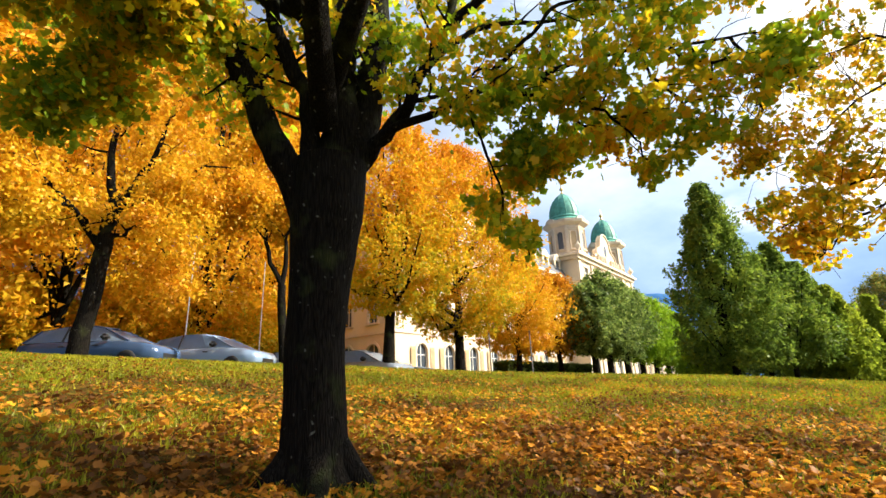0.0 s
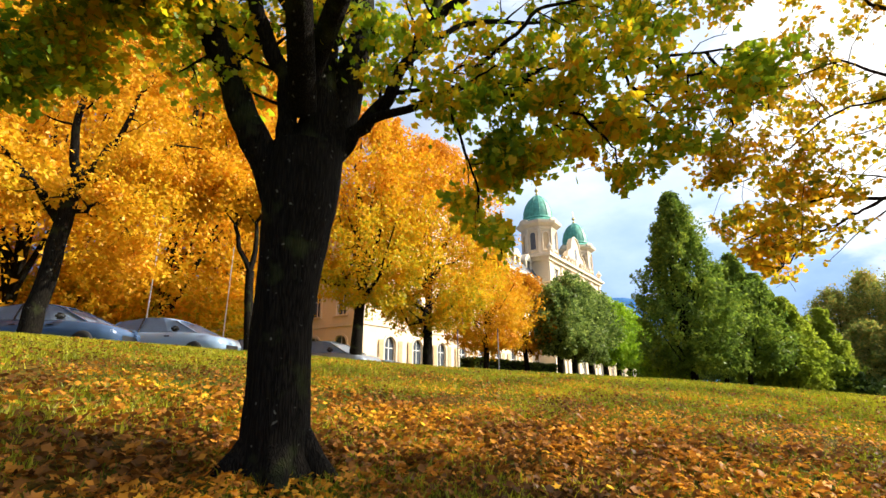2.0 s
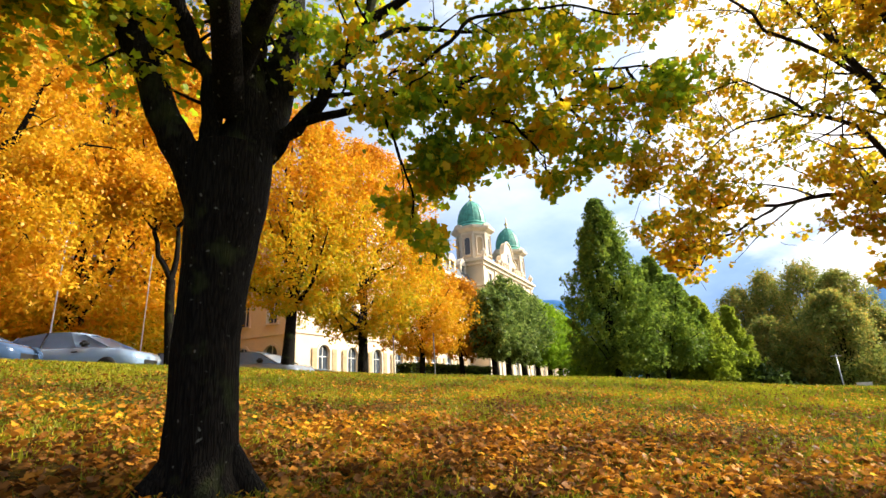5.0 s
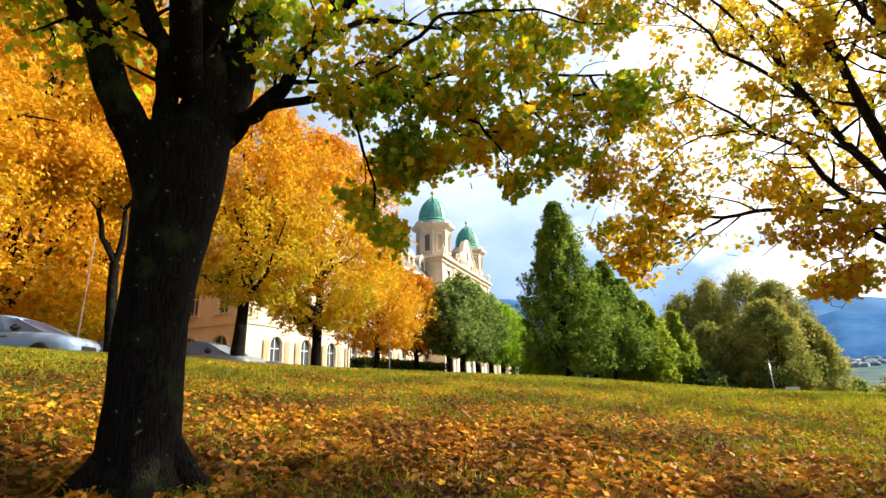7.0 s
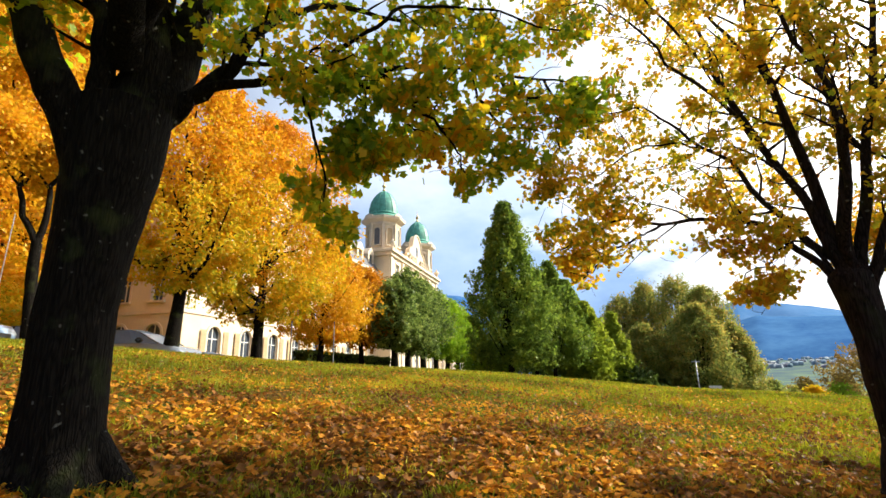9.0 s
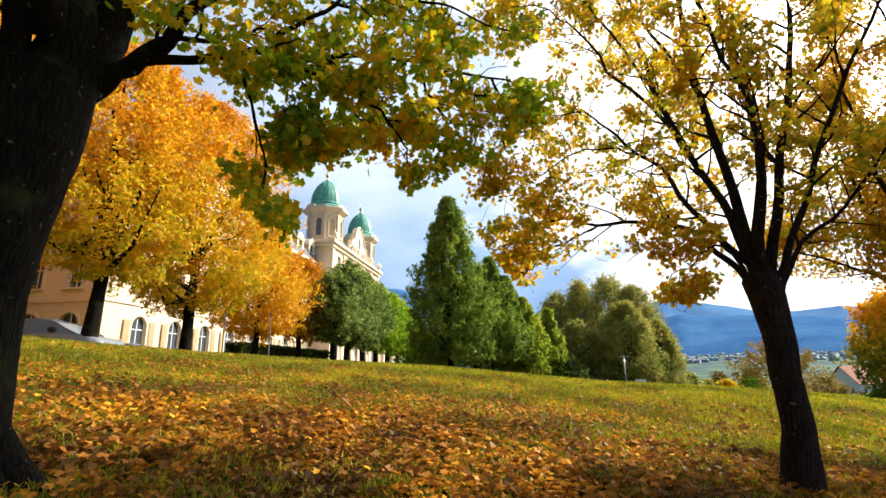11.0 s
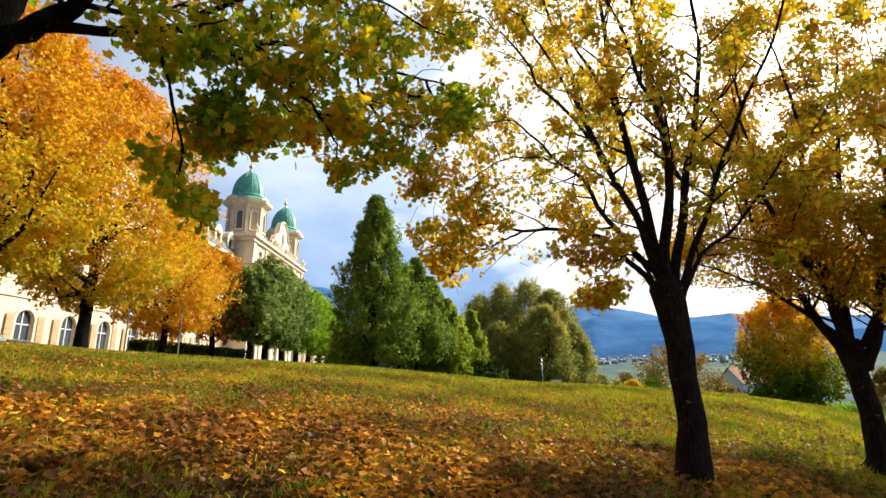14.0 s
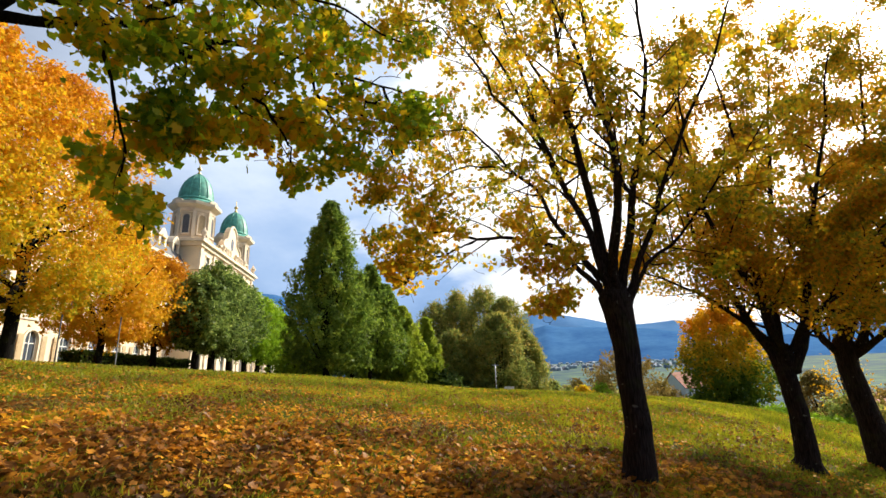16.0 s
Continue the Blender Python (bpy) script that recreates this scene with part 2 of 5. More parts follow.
def mesh_of(name, verts, faces, mat, smooth=False):
    """A mesh from an array of places and a list of face arrays (each n x 3 or n x 4)."""
    me = bpy.data.meshes.new(name)
    verts = np.asarray(verts, np.float32)
    faces = [np.asarray(f, np.int32) for f in faces if len(f)]
    counts = np.concatenate([np.full(len(f), f.shape[1], np.int32) for f in faces])
    loops = np.concatenate([f.ravel() for f in faces])
    me.vertices.add(len(verts))
    me.vertices.foreach_set("co", verts.ravel())
    me.loops.add(len(loops))
    me.loops.foreach_set("vertex_index", loops)
    me.polygons.add(len(counts))
    starts = np.concatenate([[0], np.cumsum(counts)[:-1]]).astype(np.int32)
    me.polygons.foreach_set("loop_start", starts)
    me.update(calc_edges=True)
    me.validate()
    if smooth:
        me.polygons.foreach_set("use_smooth", np.ones(len(counts), bool))
    me.materials.append(mat)
    return me


def under(ob, parent):
    ob.parent = parent
    return ob


def part(name, bm, mat, parent, label="", smooth=False):
    me = bpy.data.meshes.new(name)
    bm.normal_update()
    bm.to_mesh(me)
    bm.free()
    me.materials.append(mat)
    if smooth:
        me.polygons.foreach_set("use_smooth", np.ones(len(me.polygons), bool))
    ob = new(name, me)
    if parent:
        ob.parent = parent
    return tagged(ob, label)


def thing(name, place, label, category, group="", kind=""):
    e = new(name)
    e.location = place
    e.empty_display_size = 0.2
    return tagged(e, label, category, group, kind)


def box(bm, x0, x1, y0, y1, z0, z1, m=None):
    vs = [bm.verts.new((x, y, z)) for x in (x0, x1) for y in (y0, y1) for z in (z0, z1)]
    if m is not None:
        for v in vs:
            v.co = m @ v.co
    for f in ((0, 1, 3, 2), (4, 6, 7, 5), (0, 4, 5, 1), (2, 3, 7, 6), (0, 2, 6, 4), (1, 5, 7, 3)):
        bm.faces.new([vs[i] for i in f])
    return bm


def lathe(bm, prof, n=16, c=(0, 0, 0), turn=0.0, squash=1.0):
    rings = []
    for r, z in prof:
        rings.append([bm.verts.new((c[0] + r * math.cos(turn + 2 * math.pi * i / n), c[1] + squash * r * math.sin(turn + 2 * math.pi * i / n), c[2] + z)) for i in range(n)])
    for a, b in zip(rings, rings[1:]):
        for i in range(n):
            bm.faces.new([a[i], a[(i + 1) % n], b[(i + 1) % n], b[i]])
    if prof[0][0] > 1e-4:
        bm.faces.new(rings[0][::-1])
    if prof[-1][0] > 1e-4:
        bm.faces.new(rings[-1])
    return bm


def tubes(lines, sides=7):
    """Verts and faces of tapered tubes along lines of (places, radii)."""
    V, Q, base = [], [], 0
    for pts, rad in lines:
        pts, rad = np.asarray(pts, float), np.asarray(rad, float)
        k = sides if rad[0] > 0.03 else (5 if rad[0] > 0.012 else 3)
        tan = np.gradient(pts, axis=0)
        tan /= np.linalg.norm(tan, axis=1)[:, None] + 1e-9
        ref = np.array([0.0, 0, 1]) if abs(tan[0, 2]) < 0.9 else np.array([1.0, 0, 0])
        u = np.cross(tan, ref)
        u /= np.linalg.norm(u, axis=1)[:, None] + 1e-9
        v = np.cross(tan, u)
        ang = np.arange(k) * 2 * math.pi / k
        ring = pts[:, None] + rad[:, None, None] * (np.cos(ang)[None, :, None] * u[:, None] + np.sin(ang)[None, :, None] * v[:, None])
        V.append(ring.reshape(-1, 3))
        m = len(pts)
        i, j = np.meshgrid(np.arange(m - 1), np.arange(k), indexing="ij")
        a = base + i * k + j
        b = base + i * k + (j + 1) % k
        Q.append(np.stack([a, b, b + k, a + k], -1).reshape(-1, 4))
        base += m * k
    return np.concatenate(V), [np.concatenate(Q)]


# outline of one leaf, stalk at the origin
MAPLE = np.array([(0, 0), (0.10, 0.12), (0.42, 0.02), (0.34, 0.26), (0.56, 0.50), (0.26, 0.56), (0.0, 1.0), (-0.26, 0.56), (-0.56, 0.50), (-0.34, 0.26), (-0.42, 0.02), (-0.10, 0.12)])
MAPLE_HUB = (0.0, 0.34)
OVAL = np.array([(0, 0), (0.32, 0.4), (0, 1.0), (-0.32, 0.4)])
# a leaf seen from far off
TIP = np.array([(-0.30, 0.0), (0.42, 0.38), (-0.08, 1.0)])
# a lobed leaf in fewer points, for trees further off and for litter
LOBED = np.array([(0, 0), (0.46, 0.04), (0.22, 0.30), (0.54, 0.56), (0.0, 1.0), (-0.54, 0.56), (-0.22, 0.30), (-0.46, 0.04)])


def leaves(places, sizes, shape="maple", droop=0.5, flat=0.0, curled=0.0):
    """Verts and faces of single leaves at the given places. droop: how far they hang; flat: how flat they lie."""
    n = len(places)
    a = rng.uniform(0, 2 * math.pi, n)
    up = rng.normal(size=(n, 3))
    up /= np.linalg.norm(up, axis=1)[:, None]
    up = up * (1 - flat) + np.array([0, 0, 1.0]) * flat
    up /= np.linalg.norm(up, axis=1)[:, None]
    fwd = np.stack([np.cos(a), np.sin(a), -droop * np.ones(n)], 1)
    fwd -= (fwd * up).sum(1)[:, None] * up
    fwd /= np.linalg.norm(fwd, axis=1)[:, None] + 1e-9
    side = np.cross(fwd, up)
    o = {"maple": MAPLE, "lobed": LOBED, "oval": OVAL, "tip": TIP}[shape]
    s = np.asarray(sizes)[:, None, None]
    curl = rng.uniform(-0.75 - curled, 0.25 + curled, n)[:, None, None]
    pts = o[None, :, 0, None] * side[:, None] + o[None, :, 1, None] * fwd[:, None] + curl * (o[None, :, 0, None] ** 2 + 0.3 * o[None, :, 1, None] ** 2) * up[:, None]
    if shape == "maple":
        hub = MAPLE_HUB[1] * fwd[:, None]
        pts = np.concatenate([hub, pts], 1)
        k = 13
        f = np.array([(0, 1 + i, 1 + (i + 1) % 12) for i in range(12)])
    elif shape == "lobed":
        k = 8
        f = np.array([(0, 1, 2), (0, 2, 6), (0, 6, 7), (2, 3, 4), (2, 4, 6), (4, 5, 6)])
    elif shape == "tip":
        k = 3
        f = np.array([(0, 1, 2)])
    else:
        k = 4
        f = np.array([(0, 1, 2, 3)])
    pts = pts * s + np.asarray(places)[:, None]
    F = (np.arange(n) * k)[:, None, None] + f[None]
    return pts.reshape(-1, 3), [F.reshape(-1, f.shape[1])]


def bend(p0, d, length, steps, lift=0.0, wander=0.15, r=None):
    """A line that grows from p0 in direction d, wandering, and turning up or down by lift."""
    r = r or rng
    d = np.asarray(d, float) / np.linalg.norm(d)
    pts = [np.asarray(p0, float)]
    for _ in range(steps):
        d = d + r.normal(size=3) * wander + np.array([0, 0, lift])
        d /= np.linalg.norm(d)
        pts.append(pts[-1] + d * length / steps)
    return np.array(pts)


def taper(r0, r1, n):
    return r0 + (r1 - r0) * np.linspace(0, 1, n) ** 0.8


def twigs_on(pts, rads, count, length, start=0.25, spread=0.9, lift=0.02, depth=1):
    """Side branches off a line, and where their leaves hang."""
    lines, tips = [], []
    tot = len(pts) - 1
    for k in range(count):
        f = start + (1 - start) * (k + rng.uniform()) / count
        i = min(int(f * tot), tot - 1)
        t = f * tot - i
        p = pts[i] * (1 - t) + pts[i + 1] * t
        d0 = pts[i + 1] - pts[i]
        d0 /= np.linalg.norm(d0)
        side = rng.normal(size=3)
        side -= side @ d0 * d0
        side /= np.linalg.norm(side)
        L = length * rng.uniform(0.6, 1.2) * (1.1 - 0.6 * f)
        q = bend(p, d0 * 0.6 + side * spread, L, 5, lift, 0.16)
        r0 = min(rads[i] * 0.55, 0.012 + 0.014 * L)
        rr = taper(r0, 0.003, len(q))
        lines.append((q, rr))
        if depth > 1:
            l2, t2 = twigs_on(q, rr, max(2, int(3 * L)), L * 0.5, 0.3, spread, lift, depth - 1)
            lines += l2
            tips += t2
        else:
            tips += [q[j] for j in range(2, len(q))]
    return lines, tips


def sprays(tips, count, per, spread, sink=0.04):
    """Leaves in bunches at the ends of twigs: bunches of uneven size, wider than deep, with gaps between them."""
    c = tips[rng.integers(len(tips), size=count)]
    m = np.maximum(2, rng.poisson(per * rng.uniform(0.4, 1.6, count)))
    wide = np.repeat(spread * rng.uniform(0.6, 1.4, count), m)
    off = rng.normal(size=(m.sum(), 3)) * np.array([1.0, 1.0, 0.7]) * wide[:, None]
    return np.repeat(c, m, axis=0) + off - np.array([0, 0, sink]), np.repeat(np.arange(count), m), c


def plant(name, place, label, category, group, wood, crown, bark, leaf_mat, leaf_word="crown", sides=7):
    t = thing(name, place, label, category, group)
    off = np.array(place)
    v, f = wood
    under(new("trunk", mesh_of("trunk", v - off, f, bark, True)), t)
    v, f = crown
    under(new(leaf_word, mesh_of(leaf_word, v - off, f, leaf_mat)), t)
    return t


def clump_tree(name, az, r, top, width, bole, label, leaf_mat, bark=BARK_THIN, group="", shape="round", n=7000, size=0.22, trunk_r=0.22, lean=0.0, seed=1, low=0.0, limbs=9, squash=1.0, airy=1.0, fine=75):
    """A tree some way off: a trunk with limbs, and a crown of many small leaves in clumps inside an uneven outline."""
    q = np.random.default_rng(seed)
    x, y = spot(az, r)
    z0 = float(ground_z(x, y))
    h = top - z0
    base = np.array([x, y, z0 - 0.1])
    ax = np.array([math.cos(radians(az)), -math.sin(radians(az)), 0])
    mid = base + np.array([0, 0, bole + 0.1]) + ax * lean * bole
    lines = [(np.array([base, base * 0.5 + mid * 0.5 + q.normal(size=3) * 0.06 * np.array([1, 1, 0]), mid]), np.array([trunk_r * 1.35, trunk_r, trunk_r * 0.85]))]
    c0 = bole + low
    mh = h - c0
    # clump centres inside the outline
    cl, grow = [], []
    nc = max(190, int(n / (42 if shape == "column" else fine * 0.62)))
    while len(cl) < nc:
        u = q.uniform(0, 1)
        if shape == "column":
            rad = width * (0.72 + 0.28 * math.sin(min(1.0, u * 3.2) * math.pi / 2)) * (1 - 0.90 * (max(0, u - 0.22) / 0.78) ** 1.3)
            rad = max(rad, 0.2)
        elif shape == "cone":
            rad = width * (1 - u) ** 0.8 + 0.15
        else:
            rad = width * math.sqrt(max(0.02, 1 - (2 * (u ** 0.9) - 1) ** 2)) * (1.06 - 0.25 * u)
        a = q.uniform(0, 2 * math.pi)
        wob = 1 + (0.22 if fine == 75 else 0.45) * noise.noise(Vector((math.cos(a) * 1.5 + seed, math.sin(a) * 1.5, u * 4)))
        if shape == "column":
            wob += 0.18 * noise.noise(Vector((math.cos(a) * 3 + seed, math.sin(a) * 3, u * 13)))
        rr = rad * wob * math.sqrt(q.uniform(0.12, 1.0)) * (1.0 + (0.34 * q.uniform() ** 3 if shape == "column" else 0.0))
        grow.append(min(1.0, max(0.62, rad / width)))
        cl.append(mid + np.array([rr * math.cos(a), rr * math.sin(a) * squash, low + mh * u]))
    cl, grow = np.array(cl), np.array(grow)
    # limbs towards clumps
    for k in range(limbs):
        tgt = cl[q.integers(len(cl))]
        f = q.uniform(0.0, 0.65)
        st = mid + np.array([0, 0, f * mh * 0.55])
        m1 = st * 0.5 + tgt * 0.5 + np.array([0, 0, -0.05 * h]) + q.normal(size=3) * 0.15
        lines.append((np.array([st, st * 0.4 + m1 * 0.6, m1, tgt]), taper(trunk_r * (0.6 - 0.4 * f), 0.02, 4)))
    lines.append((np.array([mid, mid + np.array([q.normal() * 0.2, q.normal() * 0.2, mh * 0.45]), mid + np.array([q.normal() * 0.3, q.normal() * 0.3, mh * 0.85])]), np.array([trunk_r * 0.85, trunk_r * 0.5, 0.03])))
    n, size = int(n * 1.35), size * 0.93
    pick = q.integers(len(cl), size=n)
    sp = max(0.36, width * 0.2) * airy * (0.6 if shape == "column" else 1.0)
    # each clump is a spray that grows outwards and up, and thins to its tip
    out = cl - (mid + np.array([0, 0, low + mh * 0.3]))
    out /= np.linalg.norm(out, axis=1)[:, None] + 1e-6
    out = out * (0.5 if shape == "column" else 0.9) + np.array([0, 0, 1.0 if shape == "column" else 0.25]) + q.normal(size=out.shape) * 0.35
    out /= np.linalg.norm(out, axis=1)[:, None]
    reach = sp * grow * q.uniform(0.7, 1.7, len(cl))
    along = q.uniform(-0.7, 1.0, n)
    thin = (0.62 - 0.42 * np.clip(along, 0, 1))[:, None]
    pts = cl[pick] + (along * reach[pick] * 1.35)[:, None] * out[pick] + q.normal(size=(n, 3)) * reach[pick][:, None] * thin * 0.72
    szs = size * q.uniform(0.6, 1.3, n)
    return plant(name, (x, y, z0), label, "tree", group, tubes(lines, 8), leaves(pts, szs, "oval" if r < 26 else "tip", 0.7, 0.3), bark, leaf_mat)


# ---- ground
def build_ground():
    az = np.concatenate([np.arange(-80, 70, 1.0), np.arange(70, 280, 5.0)])
    rad = np.concatenate([np.arange(0.5, 24, 0.35), 24 * 1.12 ** np.arange(0, 48)])
    rad = rad[rad < 5200]
    A, R = np.meshgrid(np.radians(az), rad)
    X, Y = R * np.sin(A), R * np.cos(A)
    Z = ground_z(X, Y)
    bump = np.array([noise.noise(Vector((a * 0.9, b * 0.9, 0))) + 0.5 * noise.noise(Vector((a * 2.7, b * 2.7, 3))) for a, b in zip(X.ravel(), Y.ravel())]).reshape(X.shape)
    Z = Z + 0.03 * bump * np.clip(R / 3, 0, 1) * (R < 60)
    n, m = len(az), len(rad)
    V = np.stack([X, Y, Z], -1).reshape(-1, 3)
    i, j = np.meshgrid(np.arange(m - 1), np.arange(n), indexing="ij")
    a, b = i * n + j, i * n + (j + 1) % n
    Q = np.stack([a, a + n, b + n, b], -1).reshape(-1, 4)
    V = np.concatenate([V, [[0, 0, 0]]])
    T = np.stack([np.full(n, len(V) - 1), np.arange(n), (np.arange(n) + 1) % n], -1)
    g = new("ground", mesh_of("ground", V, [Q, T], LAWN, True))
    return tagged(g, "sloping park lawn strewn with fallen autumn leaves", "lawn", kind="structure")


ground = build_ground()

# ---- the long institute building with its two domed towers
PHI = radians(3.8)
ES, EN = np.array([math.sin(PHI), math.cos(PHI), 0.0]), np.array([math.cos(PHI), -math.sin(PHI), 0.0])
FACE = -28.0
# local x runs along the facade, local y points out of it, away from the wall
LOCAL = Matrix(((ES[0], EN[0], 0, EN[0] * FACE), (ES[1], EN[1], 0, EN[1] * FACE), (0, 0, 1, 0), (0, 0, 0, 1)))
BASE_Z, EAVE = 1.4, 16.4


def wall_with_holes(bm, a0, a1, z0, z1, holes, y0, y1):
    """A wall along x from a0 to a1 with real openings (xa, xb, za, zb), between the depths y0 and y1."""
    xs = sorted({a0, a1, *[h[0] for h in holes], *[h[1] for h in holes]})
    zs = sorted({z0, z1, *[h[2] for h in holes], *[h[3] for h in holes]})
    for xa, xb in zip(xs, xs[1:]):
        run = None
        for za, zb in zip(zs, zs[1:]):
            c = ((xa + xb) / 2, (za + zb) / 2)
            hole = any(h[0] < c[0] < h[1] and h[2] < c[1] < h[3] for h in holes)
            if hole:
                if run is not None:
                    box(bm, xa, xb, y0, y1, run, za)
                run = None
            elif run is None:
                run = za
        if run is not None:
            box(bm, xa, xb, y0, y1, run, zs[-1])
    return bm


def arch_fill(bm, cx, wdt, ztop, y0, y1):
    """The two spandrels that turn the square head of an opening into a round arch."""
    r = wdt / 2
    k = 8
    for sgn in (-1, 1):
        ang = [math.pi / 2 * i / k for i in range(k + 1)]
        arc = [(cx + sgn * r * math.sin(a), ztop - r + r * math.cos(a)) for a in ang]
        for (xa, za), (xb, zb) in zip(arc, arc[1:]):
            vs = [bm.verts.new((x, y, z)) for y in (y0, y1) for x, z in ((xa, za), (xb, zb), (xb, ztop + 0.001), (xa, ztop + 0.001))]
            for f in ((0, 1, 2, 3), (7, 6, 5, 4), (0, 4, 5, 1)):
                bm.faces.new([vs[i] for i in (f if sgn > 0 else f[::-1])])


def window_unit(parent, cx, z0, z1, wdt, arched, m, shutters):
    """One window: frame, panes, surround and, on the lit front, open shutters. m takes the wall's own axes to the building's."""
    win = new("window")
    win.parent = parent
    win.matrix_basis = m
    bm = bmesh.new()
    d = 0.07
    top = z1
    box(bm, cx - wdt / 2, cx - wdt / 2 + d, -0.24, -0.16, z0, top)
    box(bm, cx + wdt / 2 - d, cx + wdt / 2, -0.24, -0.16, z0, top)
    box(bm, cx - wdt / 2 + d, cx + wdt / 2 - d, -0.24, -0.16, z0, z0 + d)
    box(bm, cx - wdt / 2 + d, cx + wdt / 2 - d, -0.24, -0.16, top - d, top)
    box(bm, cx - d / 2, cx + d / 2, -0.24, -0.16, z0 + d, top - d)
    box(bm, cx - wdt / 2 + d, cx + wdt / 2 - d, -0.235, -0.165, z0 + (top - z0) * 0.64, z0 + (top - z0) * 0.64 + d)
    part("window_frame", bm, WHITE, win)
    for s in (-1, 1):
        bm = bmesh.new()
        xa, xb = sorted((cx + s * d / 2, cx + s * (wdt / 2 - d)))
        box(bm, xa, xb, -0.215, -0.205, z0 + d, top - d)
        part("pane", bm, GLASS, win)
    bm = bmesh.new()
    e = 0.2
    if arched:
        k = 12
        r0, r1 = wdt / 2, wdt / 2 + e
        cz = z1 - wdt / 2
        pro = [(math.cos(math.pi * i / k), math.sin(math.pi * i / k)) for i in range(k + 1)]
        for (ca, sa), (cb, sb) in zip(pro, pro[1:]):
            vs = [bm.verts.new((cx + r * c, y, cz + r * s)) for y in (0.0, 0.07) for r, c, s in ((r0, ca, sa), (r1, ca, sa), (r1, cb, sb), (r0, cb, sb))]
            for f in ((4, 5, 6, 7), (1, 2, 6, 5), (0, 4, 7, 3)):
                bm.faces.new([vs[i] for i in f])
        for s in (-1, 1):
            xa, xb = sorted((cx + s * r0, cx + s * r1))
            box(bm, xa, xb, 0.0, 0.07, z0, cz)
    else:
        box(bm, cx - wdt / 2 - e, cx - wdt / 2, 0, 0.06, z0, z1)
        box(bm, cx + wdt / 2, cx + wdt / 2 + e, 0, 0.06, z0, z1)
        box(bm, cx - wdt / 2 - e - 0.05, cx + wdt / 2 + e + 0.05, 0, 0.12, z1, z1 + e)
    part("surround", bm, STONE, win)
    bm = bmesh.new()
    box(bm, cx - wdt / 2 - e - 0.05, cx + wdt / 2 + e + 0.05, -0.1, 0.18, z0 - 0.14, z0)
    part("window_sill", bm, STONE, win)
    if shutters:
        for s in (-1, 1):
            bm = bmesh.new()
            xa, xb = sorted((cx + s * (wdt / 2 + 0.22), cx + s * (wdt / 2 + 0.82)))
            box(bm, xa, xb, 0.075, 0.115, z0, z1 - 0.35)
            for i in range(7):
                zz = z0 + 0.15 + i * (z1 - z0 - 0.6) / 7
                box(bm, xa + 0.08, xb - 0.08, 0.115, 0.14, zz, zz + 0.1)
            part("shutter", bm, SHUTTER, win)


